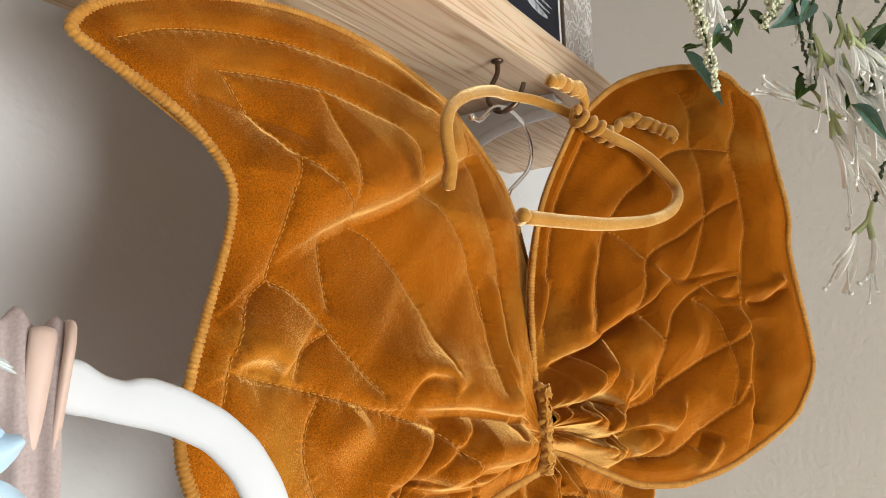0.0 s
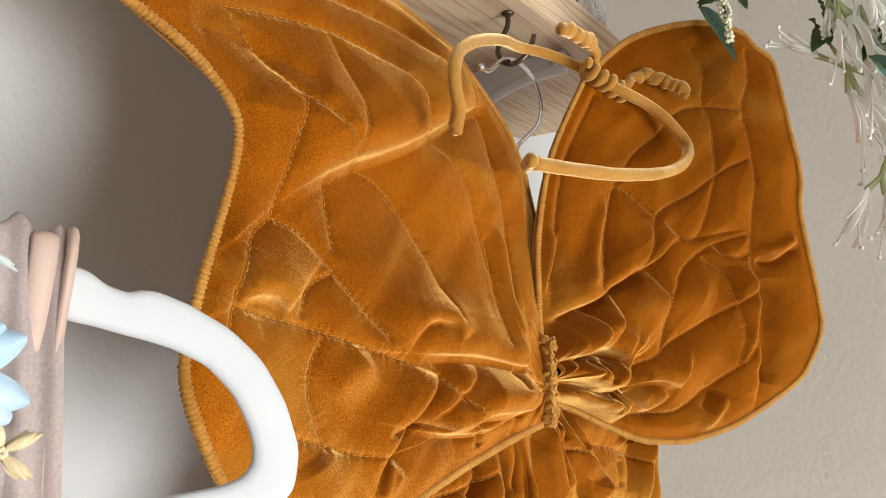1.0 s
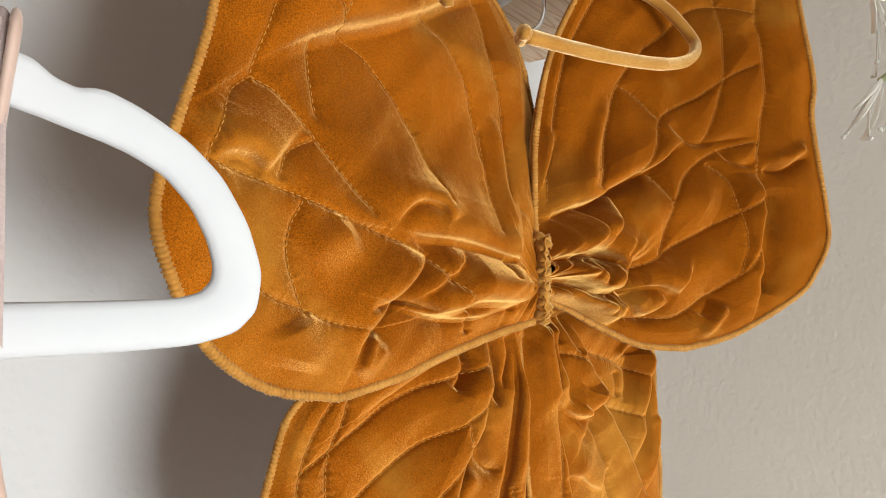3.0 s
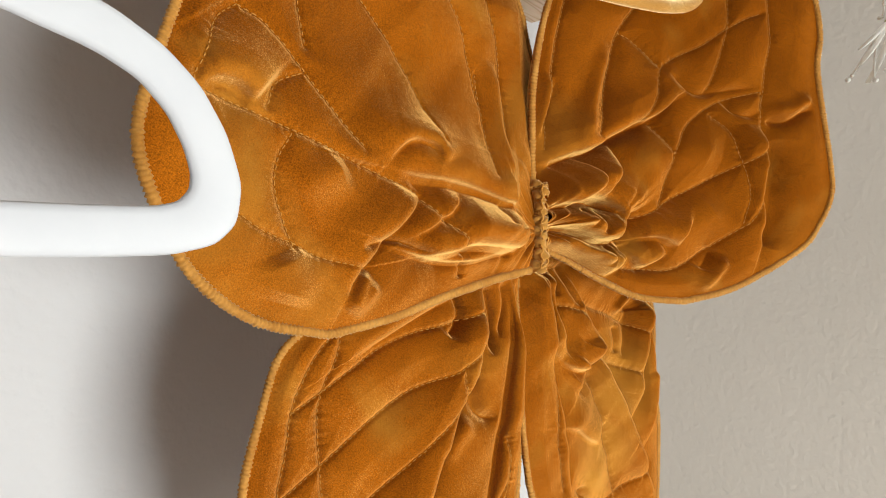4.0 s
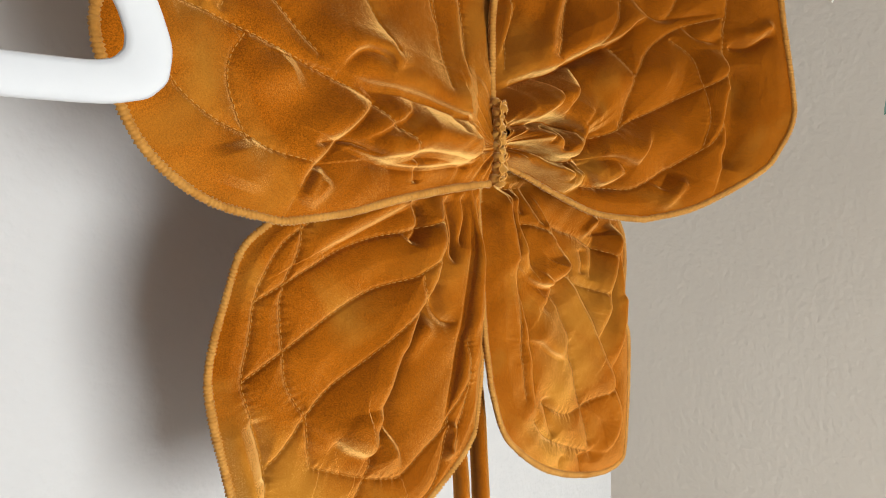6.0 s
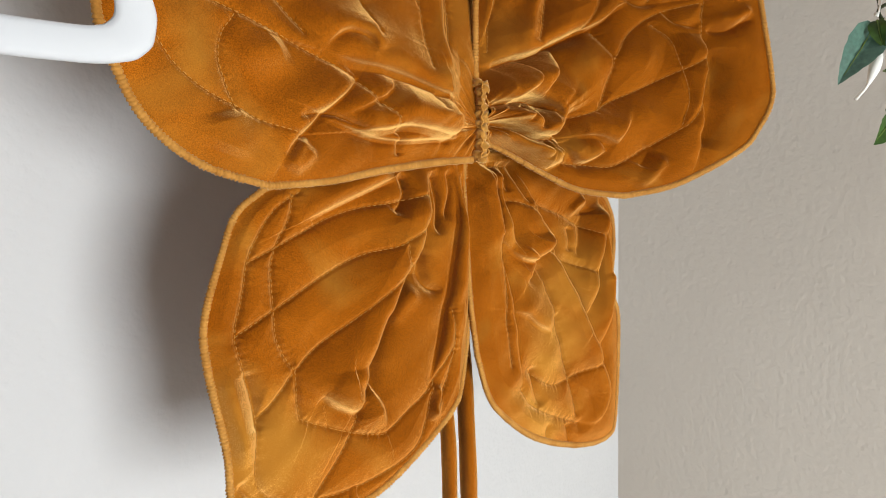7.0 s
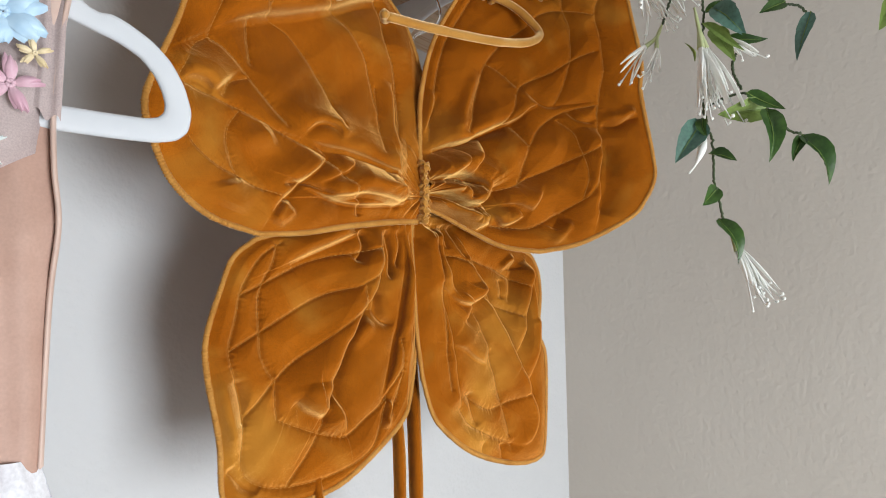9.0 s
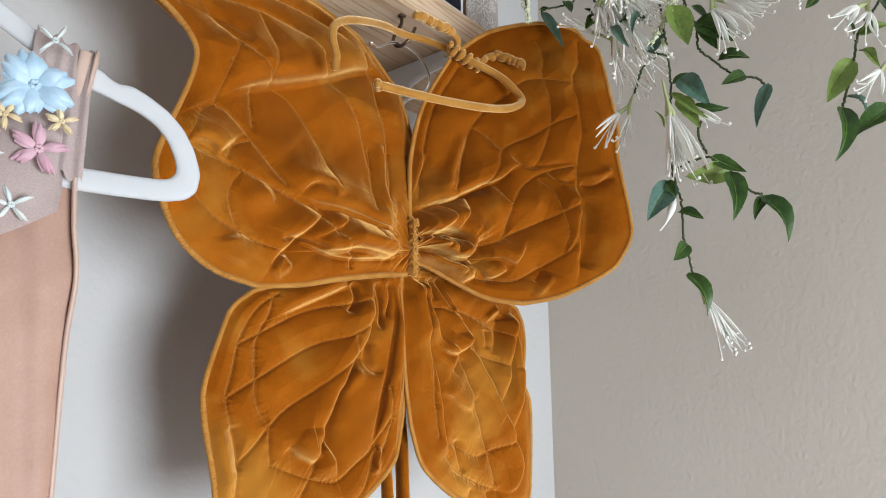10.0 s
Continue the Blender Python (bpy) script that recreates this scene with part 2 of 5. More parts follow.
M_BLUE = material("sky_blue_ribbon", (0.30, 0.46, 0.62), 0.45, second=(0.47, 0.62, 0.74), scale=70, sheen=0.3)
M_PINK = material("rose_pink_ribbon", (0.46, 0.25, 0.32), 0.45, second=(0.60, 0.40, 0.46), scale=70, sheen=0.3)
M_YELLOW = material("butter_yellow_ribbon", (0.55, 0.42, 0.22), 0.45, second=(0.68, 0.57, 0.38), scale=70, sheen=0.3)
M_MINT = material("white_mint_ribbon", (0.48, 0.56, 0.58), 0.45, second=(0.68, 0.69, 0.66), scale=70, sheen=0.3)
M_FRAME = material("lilac_grey_printed_board", (0.36, 0.31, 0.30), 0.7, second=(0.44, 0.39, 0.37), scale=30, stretch=(1, 1, 6))
M_INK = material("white_print", (0.68, 0.66, 0.64), 0.7)
M_PAPER = material("white_photo_paper", (0.78, 0.79, 0.80), 0.4)
M_PHOTO = material("dark_scan_print", (0.006, 0.008, 0.016), 0.45, second=(0.012, 0.016, 0.028), scale=30, specular=0.12)
M_SCAN = material("grey_scan_print", (0.16, 0.19, 0.23), 0.45, second=(0.62, 0.65, 0.70), scale=110, mix=0.3)
M_GLASS = material("window_glass", (0.9, 0.95, 0.95), 0.02)
M_GLASS.node_tree.nodes["Principled BSDF"].inputs["Transmission Weight"].default_value = 1.0
M_VINYL = material("white_window_frame", (0.8, 0.8, 0.8), 0.4, second=(0.78, 0.78, 0.77), scale=5)

# ---- building helpers ----


def smooth_line(points, count):
    """A smooth line of that many evenly spaced points through the given ones."""
    p = np.asarray(points, float)
    if len(p) == 2:
        return p[0] + (p[1] - p[0]) * np.linspace(0, 1, count)[:, None]
    q = np.vstack([2 * p[0] - p[1], p, 2 * p[-1] - p[-2]])
    fine = []
    for i in range(1, len(q) - 2):
        t = np.linspace(0, 1, 24, endpoint=False)[:, None]
        a, b, c, d = q[i - 1], q[i], q[i + 1], q[i + 2]
        fine.append(0.5 * (2 * b + (c - a) * t + (2 * a - 5 * b + 4 * c - d) * t ** 2 + (3 * b - a - 3 * c + d) * t ** 3))
    fine = np.vstack(fine + [q[-2:-1]])
    s = np.concatenate([[0], np.cumsum(np.linalg.norm(np.diff(fine, axis=0), axis=1))])
    want = np.linspace(0, s[-1], count)
    return np.stack([np.interp(want, s, fine[:, k]) for k in range(p.shape[1])], 1)


def length_of(line):
    return float(np.linalg.norm(np.diff(np.asarray(line), axis=0), axis=1).sum())


def thing(name, base, label, category, group="", kind=""):
    e = new(name)
    e.empty_display_size = 0.05
    e.location = base
    return tagged(e, label, category, group, kind)


ORIGIN = {}


def part(name, shape, mat, parent=None, label="", flat=False, origin=None):
    """One mesh object from (points in the world, faces), under a thing or a part."""
    verts, faces = shape
    if parent is not None:
        o = ORIGIN.get(parent.name, Vector(parent.location))
    else:
        o = Vector(origin) if origin is not None else Vector((0, 0, 0))
    v = np.asarray(verts, float) - np.array(o)
    me = bpy.data.meshes.new(name)
    me.from_pydata(v.tolist(), [], [tuple(int(i) for i in f) for f in faces])
    me.materials.append(mat)
    if not flat:
        me.polygons.foreach_set("use_smooth", [True] * len(me.polygons))
    me.update()
    ob = new(name, me)
    if parent is not None:
        ob.parent = parent
        ORIGIN[ob.name] = o
    else:
        ob.location = o
    if label:
        ob["label"] = label
    return ob


def join(*shapes):
    vs, fs, k = [], [], 0
    for v, f in shapes:
        v = np.asarray(v, float)
        vs.append(v)
        fs += [tuple(int(i) + k for i in q) for q in f]
        k += len(v)
    return np.vstack(vs), fs


def tube(line, radius, seg=10, flatten=1.0, up=(0, 0, 1)):
    """A round cord along a line; radius one number or one a point."""
    p = np.asarray(line, float)
    n = len(p)
    r = np.broadcast_to(np.asarray(radius, float), (n,))
    tan = np.gradient(p, axis=0)
    tan /= np.linalg.norm(tan, axis=1)[:, None] + 1e-12
    ref = np.array(up, float)
    if abs(tan[0] @ ref) > 0.95:
        ref = np.array((1.0, 0.3, 0))
    side = np.cross(tan[0], ref)
    side /= np.linalg.norm(side)
    verts, faces = [], []
    ang = np.linspace(0, 2 * np.pi, seg, endpoint=False)
    for i in range(n):
        side = side - tan[i] * (side @ tan[i])
        side /= np.linalg.norm(side) + 1e-12
        other = np.cross(side, tan[i])
        verts.append(p[i] + r[i] * (np.cos(ang)[:, None] * side + flatten * np.sin(ang)[:, None] * other))
    for i in range(n - 1):
        for j in range(seg):
            k = (j + 1) % seg
            faces.append((i * seg + j, i * seg + k, (i + 1) * seg + k, (i + 1) * seg + j))
    verts = np.vstack(verts + [p[0] - tan[0] * r[0] * 0.5, p[-1] + tan[-1] * r[-1] * 0.5])
    a, b = n * seg, n * seg + 1
    for j in range(seg):
        k = (j + 1) % seg
        faces += [(a, k, j), (b, (n - 1) * seg + j, (n - 1) * seg + k)]
    return verts, faces


def slab(u0, u1, n0, n1, z0, z1, bevel=0.0):
    """A board in the wall's axes, with eased edges."""
    bm = bmesh.new()
    bmesh.ops.create_cube(bm, size=1)
    for v in bm.verts:
        v.co = Vector(((u0 + u1) / 2 + v.co.x * (u1 - u0), (n0 + n1) / 2 + v.co.y * (n1 - n0), (z0 + z1) / 2 + v.co.z * (z1 - z0)))
    if bevel:
        bmesh.ops.bevel(bm, geom=bm.edges[:], offset=bevel, segments=3, affect="EDGES", profile=0.6)
    bm.verts.index_update()
    vs = np.array([v.co[:] for v in bm.verts])
    fs = [tuple(v.index for v in f.verts) for f in bm.faces]
    bm.free()
    return at_many(vs[:, 0], vs[:, 1], vs[:, 2]), fs


def ball(centre, r, rings=6, seg=8, squash=(1, 1, 1)):
    v = [(0, 0, 1)]
    for i in range(1, rings):
        a = math.pi * i / rings
        v += [(math.sin(a) * math.cos(2 * math.pi * j / seg), math.sin(a) * math.sin(2 * math.pi * j / seg), math.cos(a)) for j in range(seg)]
    v.append((0, 0, -1))
    f = [(0, 1 + j, 1 + (j + 1) % seg) for j in range(seg)]
    for i in range(rings - 2):
        f += [(1 + i * seg + j, 1 + (i + 1) * seg + j, 1 + (i + 1) * seg + (j + 1) % seg, 1 + i * seg + (j + 1) % seg) for j in range(seg)]
    last = len(v) - 1
    f += [(last, 1 + (rings - 2) * seg + (j + 1) % seg, 1 + (rings - 2) * seg + j) for j in range(seg)]
    return np.array(v) * r * np.array(squash) + np.array(centre), f


def setting(name, shape, mat, label="", origin=None):
    """A piece of the room, with its grain running along the wall."""
    verts, faces = shape
    o = Vector(origin) if origin is not None else at(0, 0, 0)
    m = Matrix.Translation(o) @ Matrix.Rotation(radians(ANGLE), 4, "Z")
    inv = np.array(m.inverted())
    v = np.asarray(verts) @ inv[:3, :3].T + inv[:3, 3]
    ob = part(name, (v, faces), mat, None, label, flat=True)
    ob.matrix_world = m
    return ob


# ---- the room ----
T = 0.12
tagged(setting("wall_north", slab(ROOM_U - T, CORNER_U + T, WALL_N, WALL_N + T, 0, ROOM_H), M_WALL_PALE), "pale grey wall with orange-peel texture behind the shelf", "wall", kind="structure")
tagged(setting("wall_east", slab(CORNER_U, CORNER_U + T, ROOM_N - T, WALL_N, 0, ROOM_H), M_WALL), "beige wall with orange-peel texture beside the shelf", "wall", kind="structure")
tagged(setting("wall_west", slab(ROOM_U - T, ROOM_U, ROOM_N - T, WALL_N, 0, ROOM_H), M_WALL), "plain beige wall closing the room", "wall", kind="structure")
A0, A1, ZT = WINDOW_U - WINDOW_W / 2, WINDOW_U + WINDOW_W / 2, WINDOW_Z + WINDOW_H
south = join(slab(ROOM_U, A0, ROOM_N - T, ROOM_N, 0, ROOM_H), slab(A1, CORNER_U, ROOM_N - T, ROOM_N, 0, ROOM_H),
             slab(A0, A1, ROOM_N - T, ROOM_N, 0, WINDOW_Z), slab(A0, A1, ROOM_N - T, ROOM_N, ZT, ROOM_H))
tagged(setting("wall_south", south, M_WALL), "plain beige wall with a window opening", "wall", kind="structure")
window_b = thing("window_1", at(WINDOW_U, ROOM_N - 0.08, WINDOW_Z), "white framed window that lets daylight in", "window", kind="structure")
G0, G1 = ROOM_N - 0.11, ROOM_N - 0.05
part("window_frame", join(slab(A0, A1, G0, G1, WINDOW_Z, WINDOW_Z + 0.05), slab(A0, A1, G0, G1, ZT - 0.05, ZT),
                          slab(A0, A0 + 0.05, G0 + 0.002, G1 - 0.002, WINDOW_Z + 0.05, ZT - 0.05), slab(A1 - 0.05, A1, G0 + 0.002, G1 - 0.002, WINDOW_Z + 0.05, ZT - 0.05)), M_VINYL, window_b, flat=True)
pane_b = part("pane", slab(A0 + 0.05, A1 - 0.05, ROOM_N - 0.083, ROOM_N - 0.077, WINDOW_Z + 0.05, ZT - 0.05), M_GLASS, window_b, flat=True)
pane_b.visible_shadow = False
tagged(setting("floor", slab(ROOM_U - T, CORNER_U + T, ROOM_N - T, WALL_N + T, -0.1, 0), M_FLOOR), "greige carpeted floor of the small room", "floor", kind="structure")
tagged(setting("ceiling", slab(ROOM_U - T, CORNER_U + T, ROOM_N - T, WALL_N + T, ROOM_H, ROOM_H + 0.1), M_CEIL), "plain white painted ceiling", "ceiling", kind="structure")

# ---- the shelf ----
shelf = new("shelf")
shelf.matrix_world = Matrix.Translation(at(0, 0, SHELF_Z)) @ Matrix.Rotation(radians(ANGLE), 4, "Z")
tagged(shelf, "thick pale pine wall shelf of glued planks with visible grain", "shelf")
for n0, n1 in ((SHELF_FRONT, 0.350), (0.350, 0.424), (0.424, WALL_N)):
    plank = setting("plank", slab(-1.5, 0.93, n0, n1, SHELF_Z, SHELF_Z + SHELF_T, 0.0012), M_PINE, origin=at(0.37 * n1, n1, SHELF_Z))
    plank.parent, plank.matrix_parent_inverse = shelf, shelf.matrix_world.inverted()
bracket = thing("shelf_bracket", at(0.65, WALL_N, SHELF_Z), "white enamelled steel bracket under the pine shelf", "bracket")
rows = []
for i in range(25):
    f = i / 24
    rows.append((SHELF_FRONT + 0.018 + f * (WALL_N - SHELF_FRONT - 0.018), 0.020 + 0.13 * f ** 2.6))
bv, bf = [], []
for side_u in (0.642, 0.647):
    for n, drop in rows:
        bv += [(side_u, n, SHELF_Z - 0.0005), (side_u, n, SHELF_Z - drop)]
for i in range(24):
    a, c = 2 * i, 50 + 2 * i
    bf += [(a, a + 1, a + 3, a + 2), (c, c + 2, c + 3, c + 1), (a + 1, c + 1, c + 3, a + 3)]
bf += [(0, 50, 51, 1), (48, 49, 99, 98)]
bv = np.array(bv)
part("web", (at_many(bv[:, 0], bv[:, 1], bv[:, 2]), bf), M_BRACKET, bracket, flat=True)
rim = np.array([(0.6445, n, SHELF_Z - d) for n, d in rows])
part("rolled_rim", tube(at_many(rim[:, 0], rim[:, 1], rim[:, 2]), 0.006, 10), M_BRACKET, bracket)
part("top_flange", slab(0.647, 0.672, SHELF_FRONT + 0.02, WALL_N, SHELF_Z - 0.003, SHELF_Z - 0.0003, 0.0008), M_BRACKET, bracket)
hole = np.array([(0.6405, 0.300 + 0.006 * math.cos(a), SHELF_Z - 0.011 + 0.005 * math.sin(a)) for a in np.linspace(0, 2 * math.pi, 25)])
part("screw", tube(at_many(hole[:, 0], hole[:, 1], hole[:, 2]), 0.0016, 6), M_CHROME, bracket, "steel ring of the screw hole")


def cup_hook(u):
    """A dark bronze screw-in hook under the shelf; its open side faces the room."""
    h = thing("cup_hook", at(u, 0.294, SHELF_Z), "dark bronze cup hook screwed into the shelf", "hook", "hooks under the shelf")
    pts = [(u, 0.294, SHELF_Z), (u - 0.001, 0.294, SHELF_Z - 0.013), (u - 0.006, 0.298, SHELF_Z - 0.026), (u - 0.011, 0.299, SHELF_Z - 0.039),
           (u - 0.013, 0.293, SHELF_Z - 0.050), (u - 0.014, 0.284, SHELF_Z - 0.055), (u - 0.013, 0.275, SHELF_Z - 0.053), (u - 0.009, 0.269, SHELF_Z - 0.045),
           (u - 0.004, 0.266, SHELF_Z - 0.030)]
    line = smooth_line([tuple(at(*q)) for q in pts], 60)
    rad = np.full(60, 0.0024)
    rad[-4:] = 0.0022
    part("hook", tube(line, rad, 12), M_BRONZE, h)
    c = [tuple(at(u, 0.294, SHELF_Z - k)) for k in (0.0, 0.0015, 0.003)]
    part("collar", tube(c, [0.0052, 0.006, 0.004], 14), M_BRONZE, h)
    return h


cup_hook(0.533)

# ---- the velvet butterfly wings ----
rng = np.random.default_rng(4)
WAVES = [(rng.normal(size=2) / np.linalg.norm((1e-6, 1)), rng.uniform(0, 6.28), rng.uniform(18, 75)) for _ in range(14)]
GATHER = (0.002, 1.424)


def field(points, line, count=26):
    """Distance from a line, its sign (left of its way: plus) and the way along it, 0 to 1."""
    c = smooth_line(line, count) if count else np.asarray(line)
    a, ab = c[:-1], np.diff(c, axis=0)
    best = np.full(len(points), 1e9)
    sign, along = np.zeros(len(points)), np.zeros(len(points))
    for i in range(len(a)):
        ap = points - a[i]
        t = np.clip((ap @ ab[i]) / (ab[i] @ ab[i] + 1e-12), 0, 1)
        off = ap - t[:, None] * ab[i]
        d = np.hypot(off[:, 0], off[:, 1])
        near = d < best
        best[near] = d[near]
        sign[near] = np.sign(ab[i, 0] * ap[near, 1] - ab[i, 1] * ap[near, 0])
        along[near] = (i + t[near]) / len(a)
    return best, sign, along


def near_line(points, line, reach):
    """The field of a line, for the points within reach of its box alone."""
    q = np.asarray(line, float)
    m = np.flatnonzero(((points > q.min(0) - reach) & (points < q.max(0) + reach)).all(1))
    return (m, *field(points[m], line, max(10, 3 * len(q))))


class Wing:
    """One wing: three edges, its depth, its stitched veins and its folds, in metres across and up."""

    def __init__(self, inner, outer, lower, depth, wide=1.0, puff=0.005, relief=1.2):
        inner, outer, lower = ([(a * wide, z) for a, z in e] for e in (inner, outer, lower))
        self.inner, self.outer, self.lower, self.depth, self.veins, self.folds = inner, outer, lower, depth, [], []
        self.puff, self.relief = puff, relief
        self.rim = np.vstack([smooth_line(inner, 120), smooth_line(outer, 420)[1:], smooth_line(lower, 120)[::-1][1:]])

    def vein(self, *line):
        """A stitched line that holds the padding down."""
        self.veins.append(line)

    def fold(self, kind, width, height, *line):
        """A fold of the cloth: a lap rolls over on the left of its way, a crease is a sharp valley, a ridge a soft swelling."""
        self.folds.append((kind, width, height, line))

    def flat(self, ns, nr):
        s, r = np.linspace(0, 1, ns), np.linspace(0, 1, nr)
        o, c0, c1 = smooth_line(self.outer, ns), smooth_line(self.inner, nr), smooth_line(self.lower, nr)
        g = c0[0] + (c1[0] - c0[0]) * s[:, None]
        p = g[:, None] + (o - g)[:, None] * r[None, :, None]
        l0, l1 = c0[0] + (c0[-1] - c0[0]) * r[:, None], c1[0] + (c1[-1] - c1[0]) * r[:, None]
        p = p + ((1 - s) ** 2.5)[:, None, None] * (c0 - l0)[None] + (s ** 2.5)[:, None, None] * (c1 - l1)[None]
        return p.reshape(-1, 2)

    def lift(self, p):
        """How far the cloth stands out towards the room."""
        rel = p - np.array(GATHER)
        rho, th = np.hypot(rel[:, 0], rel[:, 1]), np.arctan2(rel[:, 1], rel[:, 0])
        seam = np.full(len(p), 1.0)
        pucker = np.zeros(len(p))
        for v in self.veins:
            m, d, _, t = near_line(p, v, 0.12)
            seam[m] = np.minimum(seam[m], d)
            n = length_of(v) / 0.010
            pucker[m] += 0.0004 * np.exp(-(d / 0.006) ** 2) * np.sin(6.283 * t * n + 4 * np.sin(17 * t)) * np.sin(11 * t * n / 4 + 1)
        edge = field(p, self.rim[::4], 0)[0]
        seam = np.minimum(seam, edge)
        h = self.puff * (1 - np.exp(-(seam / 0.012) ** 1.1)) - 0.0010 * np.exp(-(seam / 0.0018) ** 2)
        g = np.exp(-rho / 0.030) * (1 - np.exp(-(rho / 0.012) ** 2))
        bend = th + 0.25 * np.sin(rho * 60)
        h = h + g * (0.0025 * np.sin(13 * bend + 0.6) + 0.0018 * np.sin(23 * bend + 2.0) + 0.0006 * np.sin(37 * bend + 25 * rho))
        for k, ph, f in WAVES:
            h = h + 0.0005 * np.sin((p @ k) * f + ph + 1.2 * np.sin((p @ k[::-1]) * f * 0.8)) * (20 / f) ** 0.6
        h = h + pucker
        for kind, width, height, line in self.folds:
            reach = max(9 * width, 0.03)
            m, d, sg, t = near_line(p, line, reach)
            fade = np.clip(t * (3.5 if kind == "lap" else 8), 0.12, 1) * np.sin(np.clip((1 - t) * 5, 0, 1) * 1.5708) * np.clip(1.6 - 1.6 * d / reach, 0, 1)
            x = d / (width * (1.7 if kind == "lap" else 1.2))
            if kind == "ridge":
                h[m] += self.relief * height * np.exp(-x ** 2) * np.clip(np.minimum(t, 1 - t) * 5, 0, 1)
            elif kind == "crease":
                h[m] -= self.relief * height * np.exp(-x ** 1.1) * fade
            elif kind == "lap":
                lip = np.sqrt(1 - (1 - np.clip(x, 0, 1)) ** 2) * np.exp(-np.maximum(x - 1, 0) ** 1.3 / 4)
                h[m] += self.relief * height * fade * np.where(sg > 0, lip, -0.55 * np.exp(-x * 0.9) * np.clip(x * 3, 0, 1))
        h = np.where(h < 0, -0.006 * np.tanh(-h / 0.006), h)
        return h * (1 - np.exp(-(edge / (0.0025 + 0.0045 * np.clip(rho / 0.05, 0, 1))) ** 1.5))

    def place(self, p, extra=0.0):
        n = np.array(self.depth(p[:, 0], p[:, 1])) - self.lift(p) - extra
        return at_many(MID + p[:, 0], n, p[:, 1])


def build_wing(name, w, parent, label, ns=600, nr=260):
    p = w.flat(ns, nr)
    front = w.place(p)
    faces = [(i * nr + j, (i + 1) * nr + j, (i + 1) * nr + j + 1, i * nr + j + 1) for i in range(ns - 1) for j in range(nr - 1)]
    m = (ns // 2) * nr + nr // 2
    turn = np.cross(front[m + nr] - front[m], front[m + 1] - front[m]) @ np.array(INTO)
    if turn > 0:
        faces = [f[::-1] for f in faces]
    bs, br = 90, 16
    q = w.flat(bs, br)
    back = at_many(MID + q[:, 0], np.array(w.depth(q[:, 0], q[:, 1])) + 0.004 + 0.020 * np.tile(np.sin(np.pi * np.linspace(0, 1, br) ** 0.6), bs) * np.repeat(np.sin(np.pi * np.linspace(0, 1, bs)) ** 0.5, br), q[:, 1])
    bfaces = [(i * br + j, i * br + j + 1, (i + 1) * br + j + 1, (i + 1) * br + j) for i in range(bs - 1) for j in range(br - 1)]
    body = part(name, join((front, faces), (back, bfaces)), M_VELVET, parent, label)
    # overlocked edge: a cord with ridges of thread across it
    rim = w.rim
    count = int(length_of(rim) / 0.0009)
    line = smooth_line(rim[::4], count)
    c = at_many(MID + line[:, 0], np.array(w.depth(line[:, 0], line[:, 1])) + 0.0005, line[:, 1])
    rad = 0.0029 + 0.0006 * np.sin(np.arange(count) * 6.283 / 3.0) + 0.0003 * np.sin(np.arange(count) * 0.021) + 0.0002 * rng.normal(size=count)
    part("overlocked_edge", tube(c, rad, 8, 0.9, up=tuple(INTO)), M_PIPING, body, "gold overlock stitched edging")
    # each vein is a run of short thread stitches lying in its groove
    shapes = []
    for v in w.veins:
        n = max(3, int(length_of(v) / 0.0042))
        base = smooth_line(v, n * 2 + 1)
        c = w.place(base, 0.0004)
        for i in range(n):
            a, b = c[2 * i], c[2 * i] + (c[2 * i + 1] - c[2 * i]) * 1.25
            shapes.append(tube([a, (a + b) / 2 - np.array(INTO) * 0.0004, b], [0.00025, 0.00038, 0.00025], 5))
    if shapes:
        tagged(part("stitching", join(*shapes), M_THREAD, body, "rows of gold thread stitches"), kind="stuff")
    return body


wings = thing("butterfly_wings", at(MID, 0.285, 1.08), "amber velvet quilted butterfly wings hanging on a hook", "costume wings")

def leaning_sheet(a, z):
    """The upper left wing leans back above its valley fold."""
    s = np.clip((z - 1.45) / 0.1, 0, 1)
    return 0.263 + 0.1 * abs(a) + 0.014 * s * s * (3 - 2 * s) + 0.24 * np.maximum(z - 1.6, 0)


upper_left = Wing(
    [(-0.0007, 1.457), (0.0174, 1.5007), (0.0324, 1.5515), (0.0136, 1.5939), (-0.0039, 1.6416), (-0.0509, 1.6974)],
    [(-0.0509, 1.6974), (-0.1173, 1.7215), (-0.19, 1.7269), (-0.2609, 1.7133), (-0.3279, 1.6843), (-0.3517, 1.6601), (-0.3389, 1.649), (-0.2982, 1.6248), (-0.277, 1.5992), (-0.2717, 1.5793),
     (-0.2803, 1.5406), (-0.3007, 1.4902), (-0.3098, 1.458), (-0.302, 1.428), (-0.283, 1.393), (-0.248, 1.368), (-0.2, 1.357)],
    [(-0.002, 1.393), (-0.05, 1.386), (-0.105, 1.375), (-0.15, 1.364), (-0.2, 1.357)],
    leaning_sheet, puff=0.0032, relief=1.3)

